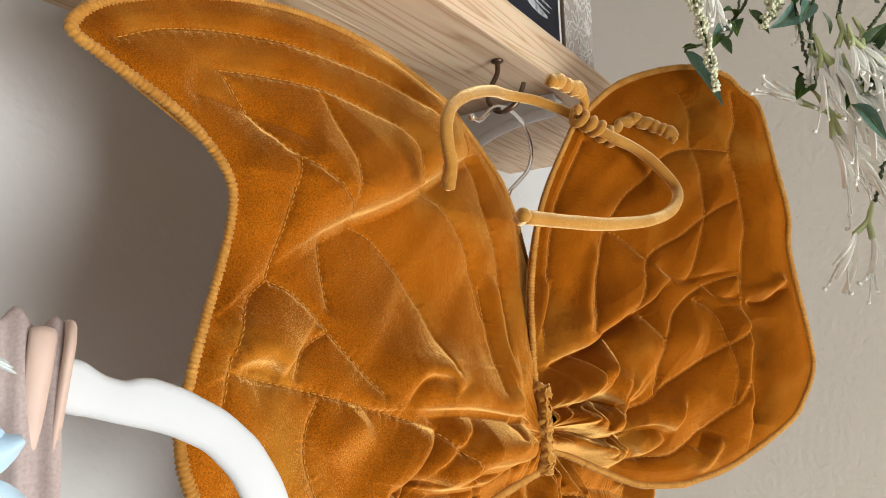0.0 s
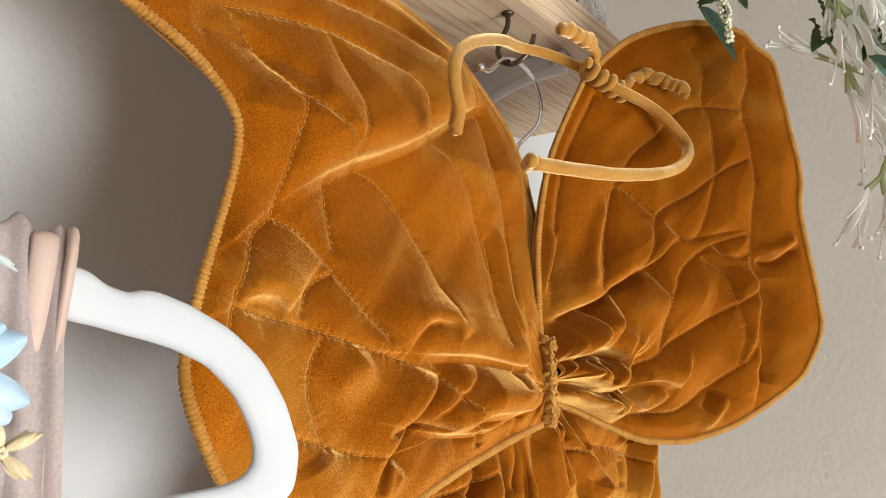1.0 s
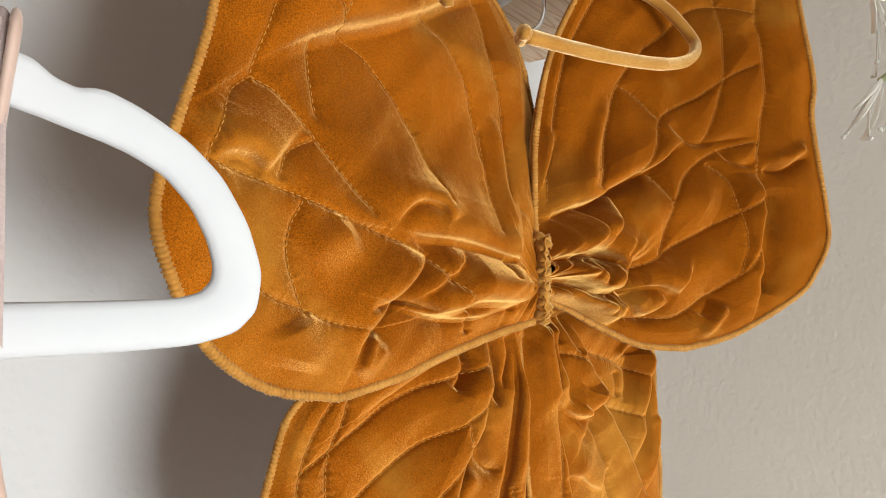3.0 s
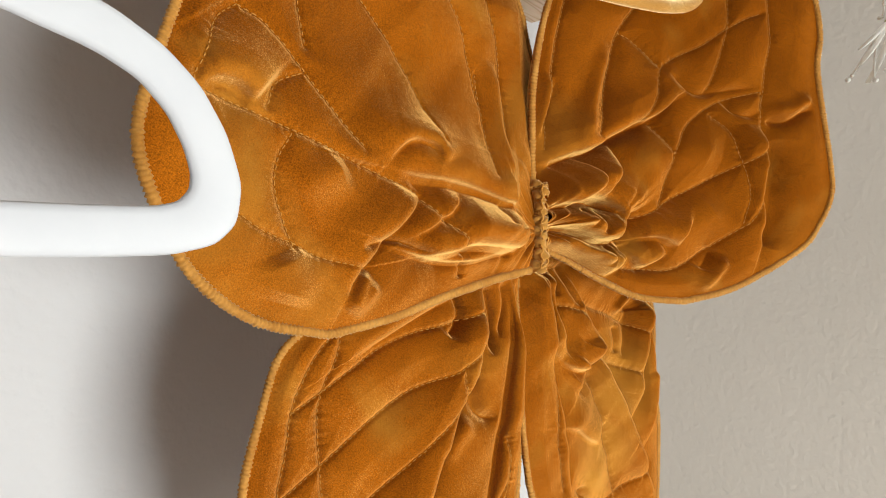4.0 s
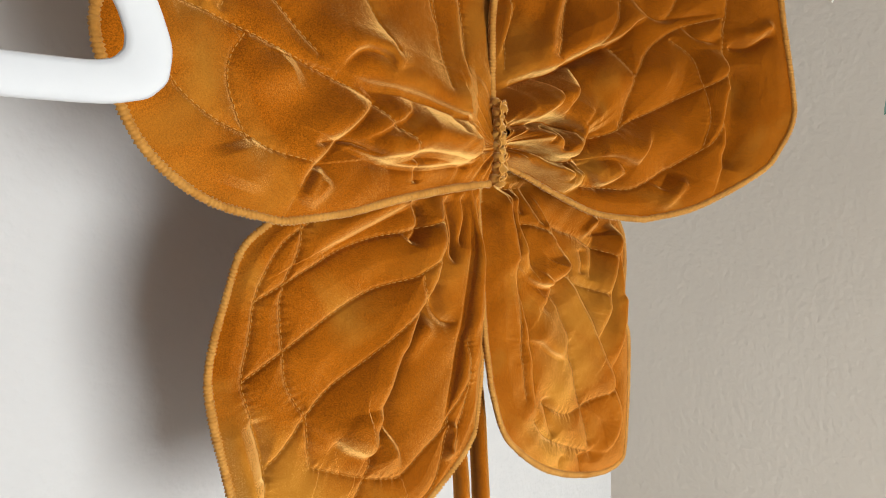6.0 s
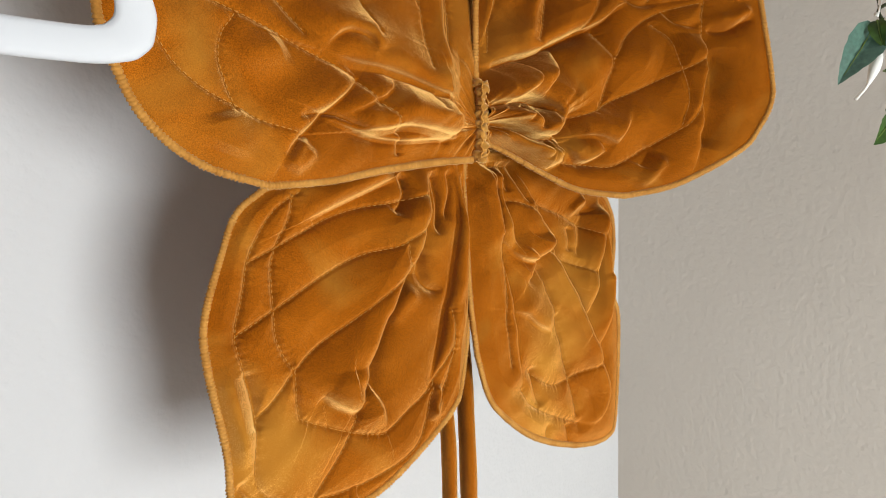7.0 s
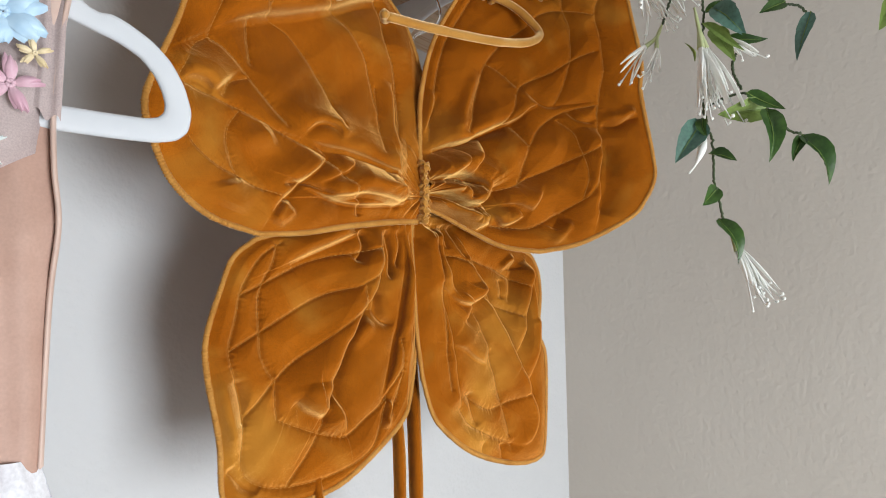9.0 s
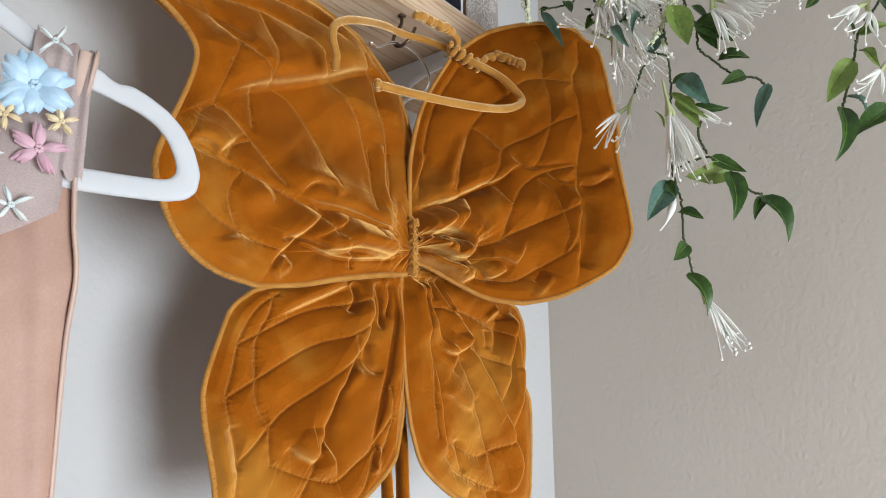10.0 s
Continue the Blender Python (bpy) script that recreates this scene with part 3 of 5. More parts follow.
upper_right = Wing(
    [(0.003, 1.457), (0.003, 1.50), (0.005, 1.55), (0.020, 1.617), (0.056, 1.693)],
    [(0.056, 1.693), (0.102, 1.737), (0.160, 1.761), (0.199, 1.759), (0.214, 1.744), (0.229, 1.727), (0.238, 1.670), (0.245, 1.615), (0.243, 1.575), (0.252, 1.495), (0.253, 1.463),
     (0.244, 1.436), (0.228, 1.411), (0.179, 1.378), (0.135, 1.365)],
    [(0.004, 1.412), (0.03, 1.402), (0.06, 1.386), (0.095, 1.370), (0.135, 1.365)],
    lambda a, z: 0.266 - 0.45 * np.maximum(a, 0) - 1.0 * np.maximum(a, 0) ** 2, puff=0.0060, relief=1.35)

lower_left = Wing(
    [(-0.002, 1.408), (-0.06, 1.400), (-0.11, 1.386), (-0.16, 1.366), (-0.178, 1.360)],
    [(-0.178, 1.360), (-0.200, 1.340), (-0.211, 1.309), (-0.223, 1.262), (-0.221, 1.228), (-0.207, 1.165), (-0.203, 1.120), (-0.194, 1.104), (-0.166, 1.107), (-0.150, 1.100),
     (-0.120, 1.101), (-0.075, 1.115), (-0.019, 1.158), (0.003, 1.186), (0.017, 1.228)],
    [(0.008, 1.405), (0.019, 1.341), (0.023, 1.287), (0.017, 1.228)],
    lambda a, z: 0.281 + 0.26 * abs(a), 0.974, 0.0042, 1.35)

lower_right = Wing(
    [(0.006, 1.408), (0.011, 1.34), (0.017, 1.271), (0.026, 1.215)],
    [(0.026, 1.215), (0.040, 1.176), (0.060, 1.153), (0.098, 1.127), (0.144, 1.110), (0.190, 1.102), (0.222, 1.106), (0.232, 1.123), (0.237, 1.19), (0.236, 1.242), (0.224, 1.270),
     (0.229, 1.318), (0.226, 1.351), (0.214, 1.372)],
    [(0.012, 1.414), (0.056, 1.416), (0.144, 1.402), (0.214, 1.372)],
    lambda a, z: 0.285 - 0.14 * a, 1.034, 0.0050, 1.3)

# the lower left wing: stitched veins, then laps, creases and swellings
lower_left.vein((-0.1882, 1.3032), (-0.1682, 1.3138), (-0.145, 1.3268), (-0.1208, 1.3394), (-0.0952, 1.3479), (-0.0683, 1.3529), (-0.04, 1.3611))
lower_left.vein((-0.1959, 1.2484), (-0.1771, 1.2609), (-0.1498, 1.2784), (-0.1207, 1.2969), (-0.0952, 1.3092), (-0.0683, 1.3161), (-0.0572, 1.3224), (-0.0412, 1.332))
lower_left.vein((-0.1794, 1.1853), (-0.1682, 1.1976), (-0.1521, 1.2189), (-0.1354, 1.2363), (-0.1107, 1.254), (-0.0793, 1.2775), (-0.0544, 1.2948))
lower_left.vein((-0.0601, 1.3173), (-0.0594, 1.3073), (-0.0532, 1.2948), (-0.04, 1.2923))
lower_left.vein((-0.1474, 1.1817), (-0.1306, 1.1743), (-0.1056, 1.1651), (-0.0845, 1.16), (-0.071, 1.1608), (-0.0514, 1.1761), (-0.0342, 1.1897), (-0.0252, 1.2043), (-0.0101, 1.2267))
lower_left.vein((-0.1498, 1.3578), (-0.1682, 1.3439), (-0.1794, 1.3255), (-0.1882, 1.3032), (-0.1912, 1.279), (-0.1959, 1.2484), (-0.1903, 1.2261), (-0.1838, 1.2035), (-0.1794, 1.1853))
lower_left.vein((-0.1794, 1.1853), (-0.1811, 1.1633), (-0.1794, 1.1363), (-0.1682, 1.1233), (-0.1474, 1.1164), (-0.1206, 1.1164), (-0.0898, 1.1218), (-0.0571, 1.134), (-0.04, 1.1494), (-0.0318, 1.1792), (-0.0282, 1.1994))
lower_left.vein((-0.1545, 1.3561), (-0.1568, 1.3377), (-0.1659, 1.317), (-0.1696, 1.3012), (-0.1682, 1.2741), (-0.1659, 1.247), (-0.1591, 1.2308), (-0.1521, 1.2189), (-0.1511, 1.2005), (-0.1474, 1.1817))
lower_left.vein((-0.1354, 1.1161), (-0.1306, 1.1237), (-0.1182, 1.1406), (-0.1056, 1.1627), (-0.0978, 1.1907), (-0.0925, 1.2145))
lower_left.vein((-0.0133, 1.2609), (-0.0083, 1.2293), (-0.0133, 1.1982), (-0.0252, 1.1759))
lower_left.fold("lap", 0.006, 0.009, (-0.1096, 1.1728), (-0.1003, 1.191), (-0.0925, 1.2145), (-0.0845, 1.2408), (-0.0683, 1.2723), (-0.0487, 1.3049), (-0.0389, 1.3331), (-0.0359, 1.3588), (-0.0359, 1.3819))
lower_left.fold("crease", 0.004, 0.006, (-0.0389, 1.3152), (-0.04, 1.2923), (-0.0329, 1.2804), (-0.0193, 1.2767))
lower_left.fold("crease", 0.004, 0.006, (-0.0683, 1.3419), (-0.0595, 1.3564), (-0.0605, 1.3698), (-0.0656, 1.3779))
lower_left.fold("crease", 0.003, 0.006, (-0.0307, 1.3838), (-0.023, 1.3544), (-0.0235, 1.3259))
lower_left.fold("lap", 0.004, 0.005, (-0.0096, 1.384), (-0.004, 1.3555), (-0.0072, 1.3238), (-0.0133, 1.2766), (-0.0223, 1.23), (-0.0312, 1.1971))
lower_left.fold("crease", 0.003, 0.004, (-0.0163, 1.3851), (-0.012, 1.3655), (-0.0163, 1.3392))
lower_left.fold("crease", 0.003, 0.005, (-0.0009, 1.3864), (0.0064, 1.351), (0.0089, 1.303), (0.0041, 1.2497))
lower_left.fold("lap", 0.006, 0.007, (-0.1474, 1.3345), (-0.1257, 1.3453), (-0.1005, 1.3582), (-0.0683, 1.3747))
lower_left.fold("lap", 0.006, 0.004, (-0.1379, 1.1863), (-0.1316, 1.1977), (-0.1207, 1.1892), (-0.1029, 1.1826), (-0.0925, 1.1951))
lower_left.fold("ridge", 0.004, 0.004, (-0.0323, 1.1956), (-0.0247, 1.1862), (-0.0295, 1.1635))
lower_left.fold("crease", 0.005, 0.006, (-0.1946, 1.141), (-0.1815, 1.1256), (-0.1646, 1.1131))
lower_left.fold("ridge", 0.009, 0.005, (-0.2114, 1.2276), (-0.1997, 1.1876), (-0.1881, 1.151))
lower_left.fold("crease", 0.005, 0.004, (-0.1895, 1.2239), (-0.1825, 1.2034), (-0.1802, 1.1765))
lower_left.fold("lap", 0.006, 0.005, (-0.0737, 1.1636), (-0.0791, 1.184), (-0.0872, 1.1994), (-0.0899, 1.2192))
lower_left.fold("ridge", 0.008, 0.004, (-0.0737, 1.2527), (-0.0628, 1.2673), (-0.0457, 1.2821))
lower_left.fold("crease", 0.004, 0.005, (-0.0962, 1.1881), (-0.0878, 1.2132), (-0.0793, 1.2391), (-0.0628, 1.2713), (-0.0447, 1.3024))
# the lower right wing: stitched veins, then laps, creases and swellings
lower_right.vein((0.0582, 1.361), (0.0758, 1.3598), (0.0965, 1.3536), (0.1092, 1.3454))
lower_right.vein((0.1049, 1.3599), (0.1447, 1.3502), (0.173, 1.3392), (0.1986, 1.3294))
lower_right.vein((0.1205, 1.3132), (0.134, 1.3056), (0.1541, 1.301), (0.1877, 1.2905))
lower_right.vein((0.0924, 1.1948), (0.1136, 1.181), (0.1358, 1.1734), (0.1635, 1.1798), (0.2027, 1.1888))
lower_right.vein((0.1092, 1.2924), (0.1267, 1.2564), (0.1402, 1.2196), (0.1541, 1.1819), (0.1635, 1.1563), (0.1683, 1.1402))
lower_right.vein((0.0824, 1.1772), (0.0924, 1.1634), (0.1136, 1.1502), (0.1404, 1.1395), (0.1732, 1.1283))
lower_right.vein((0.0352, 1.3903), (0.0558, 1.3934), (0.0677, 1.3934))
lower_right.vein((0.0443, 1.37), (0.052, 1.3147), (0.0575, 1.2698), (0.0599, 1.236), (0.0679, 1.2015))
lower_right.fold("lap", 0.004, 0.005, (0.0882, 1.1679), (0.08, 1.1918), (0.0743, 1.2238), (0.0655, 1.2697), (0.052, 1.3147), (0.0443, 1.3451), (0.0367, 1.3695), (0.0307, 1.3953))
lower_right.fold("lap", 0.005, 0.009, (0.0741, 1.3152), (0.0678, 1.3275), (0.0599, 1.3459), (0.0535, 1.3651), (0.0473, 1.397))
lower_right.fold("crease", 0.003, 0.005, (0.067, 1.4001), (0.0758, 1.3781), (0.0906, 1.3585))
lower_right.fold("crease", 0.0025, 0.004, (0.0382, 1.3972), (0.0428, 1.3755), (0.049, 1.3537))
lower_right.fold("crease", 0.0025, 0.004, (0.0567, 1.3991), (0.0614, 1.3826), (0.0653, 1.3688))
lower_right.fold("lap", 0.005, 0.008, (0.1732, 1.1283), (0.1977, 1.1268), (0.214, 1.1401), (0.2192, 1.1627), (0.2027, 1.1997), (0.1779, 1.236), (0.1541, 1.274), (0.1357, 1.3045), (0.1178, 1.334), (0.0922, 1.3678), (0.0717, 1.3938))
lower_right.fold("lap", 0.005, 0.007, (0.0623, 1.3161), (0.0758, 1.3066), (0.0923, 1.3028), (0.1092, 1.3095), (0.1178, 1.3191), (0.1161, 1.3327))
lower_right.fold("lap", 0.005, 0.008, (0.1809, 1.2378), (0.1927, 1.267), (0.1957, 1.2988), (0.2026, 1.3276), (0.2078, 1.3535), (0.2025, 1.3679))
lower_right.fold("lap", 0.005, 0.008, (0.2027, 1.201), (0.2149, 1.2246), (0.2232, 1.2599), (0.2211, 1.2989), (0.216, 1.3364), (0.2149, 1.3635))
lower_right.fold("crease", 0.006, 0.004, (0.1788, 1.3614), (0.173, 1.3298), (0.1673, 1.3048))
lower_right.fold("ridge", 0.004, 0.004, (0.1788, 1.3689), (0.1653, 1.3606), (0.1541, 1.3501))
lower_right.fold("crease", 0.005, 0.003, (0.1559, 1.3385), (0.1568, 1.3109))
lower_right.fold("lap", 0.006, 0.004, (0.0678, 1.2537), (0.0882, 1.2495), (0.105, 1.2383), (0.1269, 1.2294))
lower_right.fold("lap", 0.005, 0.005, (0.0882, 1.2796), (0.0965, 1.2894), (0.105, 1.3012))
lower_right.fold("crease", 0.005, 0.004, (0.1007, 1.1987), (0.1024, 1.1751), (0.1136, 1.155))
lower_right.fold("crease", 0.004, 0.003, (0.1269, 1.1066), (0.1224, 1.1252), (0.1251, 1.1368))
lower_right.fold("crease", 0.004, 0.003, (0.1588, 1.1044), (0.1561, 1.119), (0.1541, 1.1316))
lower_right.fold("lap", 0.004, 0.004, (0.2391, 1.2562), (0.2338, 1.2728), (0.2285, 1.2924))
lower_right.fold("crease", 0.003, 0.004, (0.1848, 1.2357), (0.1635, 1.2707), (0.1449, 1.3015), (0.1249, 1.3331))
# the upper left wing: stitched veins, then laps, creases and swellings
upper_left.vein((-0.2709, 1.6604), (-0.243, 1.6653), (-0.2031, 1.6681), (-0.1744, 1.6648), (-0.1393, 1.6541), (-0.1255, 1.6417), (-0.1234, 1.62), (-0.1051, 1.6098), (-0.0892, 1.5988), (-0.0701, 1.5746), (-0.0615, 1.5444), (-0.0584, 1.5182))
upper_left.vein((-0.2677, 1.6577), (-0.2558, 1.6393), (-0.2395, 1.6214), (-0.2287, 1.6134))
upper_left.vein((-0.2287, 1.6134), (-0.2135, 1.6044), (-0.1963, 1.5888), (-0.1869, 1.5771), (-0.1671, 1.5698), (-0.1462, 1.5523), (-0.1268, 1.5257), (-0.1169, 1.498), (-0.112, 1.4802))
upper_left.vein((-0.2287, 1.6134), (-0.24, 1.5796), (-0.248, 1.5492), (-0.2504, 1.5378))
upper_left.vein((-0.2504, 1.5378), (-0.2334, 1.5303), (-0.2152, 1.5139), (-0.2012, 1.4967), (-0.1863, 1.4807), (-0.1741, 1.4679))
upper_left.vein((-0.2504, 1.5378), (-0.2638, 1.5262), (-0.2733, 1.5079), (-0.28, 1.4906), (-0.2856, 1.4713))
upper_left.vein((-0.1972, 1.6628), (-0.1918, 1.6357), (-0.188, 1.6127), (-0.1941, 1.5854))
upper_left.vein((-0.2105, 1.5657), (-0.2101, 1.5449), (-0.2081, 1.5242))
upper_left.vein((-0.2773, 1.4861), (-0.2536, 1.4802), (-0.2154, 1.4696), (-0.1707, 1.4555), (-0.135, 1.4438))
upper_left.vein((-0.2123, 1.5071), (-0.2303, 1.4977), (-0.2379, 1.4829))
upper_left.vein((-0.057, 1.6634), (-0.0399, 1.6345), (-0.0386, 1.6005), (-0.0258, 1.5645), (-0.0226, 1.5184), (-0.0312, 1.4825))
upper_left.vein((-0.3293, 1.6613), (-0.303, 1.6761), (-0.2664, 1.6879), (-0.2243, 1.6952), (-0.1765, 1.6966), (-0.1282, 1.6912), (-0.0889, 1.6756))
upper_left.vein((-0.2244, 1.47), (-0.2345, 1.4539), (-0.2362, 1.4381), (-0.2326, 1.426), (-0.2272, 1.4139), (-0.2234, 1.4062))
upper_left.vein((-0.2756, 1.4446), (-0.2647, 1.4301), (-0.2533, 1.4209), (-0.2414, 1.4144), (-0.2252, 1.4093), (-0.208, 1.4016), (-0.1853, 1.3967), (-0.1765, 1.3943))
upper_left.vein((-0.0561, 1.5389), (-0.0576, 1.5086), (-0.0614, 1.4826), (-0.0632, 1.4617))
upper_left.vein((-0.1318, 1.4423), (-0.1158, 1.4267), (-0.103, 1.4158), (-0.1002, 1.4082))
upper_left.fold("lap", 0.013, 0.013, (-0.254, 1.5408), (-0.2278, 1.56), (-0.1965, 1.5771), (-0.1611, 1.5912), (-0.1089, 1.6172), (-0.0754, 1.6369), (-0.031, 1.6563))
upper_left.fold("lap", 0.006, 0.006, (-0.2776, 1.489), (-0.2678, 1.4923), (-0.2556, 1.4906), (-0.2474, 1.4834))
upper_left.fold("lap", 0.009, 0.009, (-0.1588, 1.4574), (-0.1343, 1.4549), (-0.102, 1.4526), (-0.0753, 1.4477), (-0.0529, 1.4428), (-0.0217, 1.4406))
upper_left.fold("lap", 0.004, 0.004, (-0.1572, 1.4604), (-0.1477, 1.4723), (-0.1367, 1.4778), (-0.1217, 1.4749), (-0.1161, 1.4642))
upper_left.fold("lap", 0.008, 0.01, (-0.1367, 1.4011), (-0.1074, 1.4058), (-0.0932, 1.4103), (-0.0658, 1.41), (-0.0393, 1.4092), (-0.021, 1.4164))
upper_left.fold("lap", 0.004, 0.006, (-0.1936, 1.3711), (-0.1852, 1.3857), (-0.1744, 1.3971), (-0.1607, 1.412), (-0.144, 1.4278), (-0.1279, 1.4435))
upper_left.fold("lap", 0.004, 0.003, (-0.1444, 1.4118), (-0.1186, 1.4265), (-0.1048, 1.4363), (-0.0974, 1.4468))
upper_left.fold("crease", 0.003, 0.004, (-0.0879, 1.387), (-0.0914, 1.401), (-0.0979, 1.4087))
upper_left.fold("lap", 0.005, 0.006, (-0.1654, 1.4112), (-0.1375, 1.404), (-0.1071, 1.3992), (-0.0826, 1.4), (-0.0563, 1.4043), (-0.0279, 1.408))
upper_left.fold("ridge", 0.004, 0.004, (-0.1712, 1.3945), (-0.1787, 1.3831), (-0.1895, 1.3693))
upper_left.fold("ridge", 0.004, 0.003, (-0.1653, 1.3869), (-0.1743, 1.3762), (-0.1851, 1.3666))
upper_left.fold("crease", 0.003, 0.004, (-0.1814, 1.4069), (-0.1541, 1.4126), (-0.1238, 1.4041))
upper_left.fold("ridge", 0.01, 0.004, (-0.2253, 1.4363), (-0.2179, 1.442), (-0.2022, 1.449), (-0.1896, 1.4576))
upper_left.fold("lap", 0.004, 0.004, (-0.0357, 1.4558), (-0.0374, 1.4901), (-0.0307, 1.522), (-0.0306, 1.5529))
upper_left.fold("crease", 0.0025, 0.002, (-0.0594, 1.4252), (-0.0581, 1.4335), (-0.0626, 1.4393))
upper_left.fold("crease", 0.0025, 0.002, (-0.0394, 1.4239), (-0.0407, 1.4323), (-0.0462, 1.4383))
upper_left.fold("crease", 0.012, 0.004, (-0.298, 1.6417), (-0.267, 1.6399), (-0.2372, 1.633), (-0.2135, 1.6232))
upper_left.fold("ridge", 0.012, 0.004, (-0.2325, 1.3759), (-0.2289, 1.3917), (-0.2325, 1.4041))
upper_left.fold("ridge", 0.013, 0.007, (-0.0143, 1.428), (-0.0529, 1.4255), (-0.0844, 1.4274), (-0.1076, 1.4308))
upper_left.fold("ridge", 0.008, 0.005, (-0.0144, 1.4031), (-0.0528, 1.4028), (-0.0844, 1.3998), (-0.1129, 1.3967))
# the upper right wing: stitched veins, then laps, creases and swellings
upper_right.vein((0.0104, 1.4891), (0.014, 1.5219), (0.0205, 1.5649), (0.0289, 1.6043), (0.0397, 1.6303), (0.056, 1.6628), (0.0625, 1.6765))
upper_right.vein((0.0505, 1.5052), (0.0587, 1.5299), (0.0697, 1.5652), (0.0779, 1.5935), (0.0912, 1.6153), (0.1042, 1.6322), (0.1221, 1.6476), (0.1325, 1.6621), (0.1453, 1.6728), (0.1625, 1.6783), (0.182, 1.6792), (0.1986, 1.6773))
upper_right.vein((0.0916, 1.5172), (0.1048, 1.5431), (0.1128, 1.5666), (0.1282, 1.5797), (0.1506, 1.5931), (0.168, 1.6079), (0.1852, 1.6201), (0.1995, 1.6278))
upper_right.vein((0.1577, 1.7332), (0.1665, 1.7138), (0.1654, 1.6852), (0.1735, 1.6517), (0.1725, 1.6181), (0.1657, 1.5849), (0.1555, 1.5524))
upper_right.vein((0.2034, 1.7375), (0.2059, 1.7082), (0.1988, 1.6816), (0.2045, 1.6417), (0.2062, 1.6021), (0.2004, 1.5686), (0.1958, 1.5358))
upper_right.vein((0.1196, 1.4933), (0.134, 1.5168), (0.1542, 1.5369), (0.1738, 1.5474), (0.1966, 1.555))
upper_right.vein((0.0772, 1.4333), (0.1026, 1.443), (0.1188, 1.4531), (0.1476, 1.4686), (0.1768, 1.4872), (0.1985, 1.5035))
upper_right.vein((0.0788, 1.3937), (0.1015, 1.3929), (0.1236, 1.3931), (0.1509, 1.41), (0.1753, 1.4301), (0.1851, 1.443), (0.1925, 1.4587), (0.1979, 1.4797))
upper_right.vein((0.1564, 1.5308), (0.1705, 1.5184), (0.1748, 1.5002), (0.1791, 1.4794), (0.1807, 1.4586), (0.1754, 1.4327))
upper_right.vein((0.1067, 1.518), (0.1139, 1.5032), (0.1196, 1.4933), (0.1182, 1.4731), (0.1138, 1.4555), (0.105, 1.443))
upper_right.vein((0.078, 1.595), (0.0907, 1.5899), (0.1056, 1.5762), (0.1128, 1.5691))
upper_right.vein((0.1966, 1.555), (0.1977, 1.5274), (0.1977, 1.4956))
upper_right.fold("lap", 0.005, 0.009, (0.1913, 1.3962), (0.1939, 1.4221), (0.1957, 1.4534), (0.1986, 1.4903), (0.1976, 1.5247))
upper_right.fold("lap", 0.006, 0.009, (-0.0033, 1.4715), (0.0269, 1.4851), (0.0477, 1.4926), (0.0788, 1.5111), (0.0993, 1.5221), (0.1121, 1.531), (0.1249, 1.5445), (0.1373, 1.5515))
upper_right.fold("crease", 0.004, 0.004, (0.1193, 1.5666), (0.1325, 1.5553), (0.1447, 1.5488), (0.1604, 1.5519), (0.1787, 1.5561), (0.1969, 1.5593))
upper_right.fold("lap", 0.006, 0.01, (-0.004, 1.4424), (0.0201, 1.4457), (0.0342, 1.4505), (0.0494, 1.4506), (0.0647, 1.443), (0.0722, 1.4334))
upper_right.fold("lap", 0.006, 0.01, (-0.0016, 1.4289), (0.0259, 1.4258), (0.0463, 1.418), (0.0627, 1.4181), (0.0746, 1.4275), (0.0833, 1.4372))
upper_right.fold("lap", 0.006, 0.009, (-0.0049, 1.4083), (0.0256, 1.4059), (0.046, 1.3968), (0.0636, 1.3881), (0.0713, 1.393), (0.0789, 1.3956))
upper_right.fold("lap", 0.004, 0.005, (0.0767, 1.413), (0.0842, 1.4041), (0.094, 1.3956), (0.104, 1.3987), (0.1142, 1.4073))
upper_right.fold("lap", 0.004, 0.005, (0.0471, 1.4525), (0.0565, 1.466), (0.0655, 1.4817), (0.0709, 1.4989))
upper_right.fold("lap", 0.003, 0.004, (0.0263, 1.4476), (0.0379, 1.4618), (0.0381, 1.476), (0.0347, 1.4854))
upper_right.fold("crease", 0.003, 0.004, (0.0443, 1.443), (0.0476, 1.4335), (0.0465, 1.4217))
upper_right.fold("crease", 0.0025, 0.003, (0.0324, 1.443), (0.0354, 1.4346), (0.0337, 1.4266))
upper_right.fold("crease", 0.003, 0.004, (0.0554, 1.4121), (0.0614, 1.4048), (0.0602, 1.3953))
upper_right.fold("crease", 0.003, 0.004, (0.0728, 1.4131), (0.0765, 1.4044), (0.0754, 1.3967))
upper_right.fold("ridge", 0.005, 0.004, (0.1996, 1.5392), (0.2157, 1.5398), (0.2274, 1.5474), (0.2366, 1.5505))
upper_right.fold("crease", 0.004, 0.005, (0.1992, 1.5285), (0.2154, 1.528), (0.2294, 1.5382), (0.2384, 1.5407))
upper_right.fold("crease", 0.003, 0.004, (0.1689, 1.5472), (0.1757, 1.5343), (0.1945, 1.5315))
upper_right.fold("lap", 0.004, 0.004, (0.0009, 1.4794), (0.0075, 1.5028), (0.0146, 1.5266), (0.0202, 1.5507))
upper_right.fold("ridge", 0.006, 0.004, (0.0297, 1.4923), (0.0431, 1.524), (0.0566, 1.5591), (0.0675, 1.5848))
upper_right.fold("crease", 0.005, 0.003, (0.1456, 1.3924), (0.1532, 1.4048), (0.1568, 1.4124))
upper_right.fold("ridge", 0.005, 0.004, (0.1451, 1.3723), (0.1561, 1.3921), (0.1651, 1.4061))
upper_right.fold("lap", 0.006, 0.005, (0.0844, 1.4187), (0.1021, 1.4208), (0.1218, 1.4131))
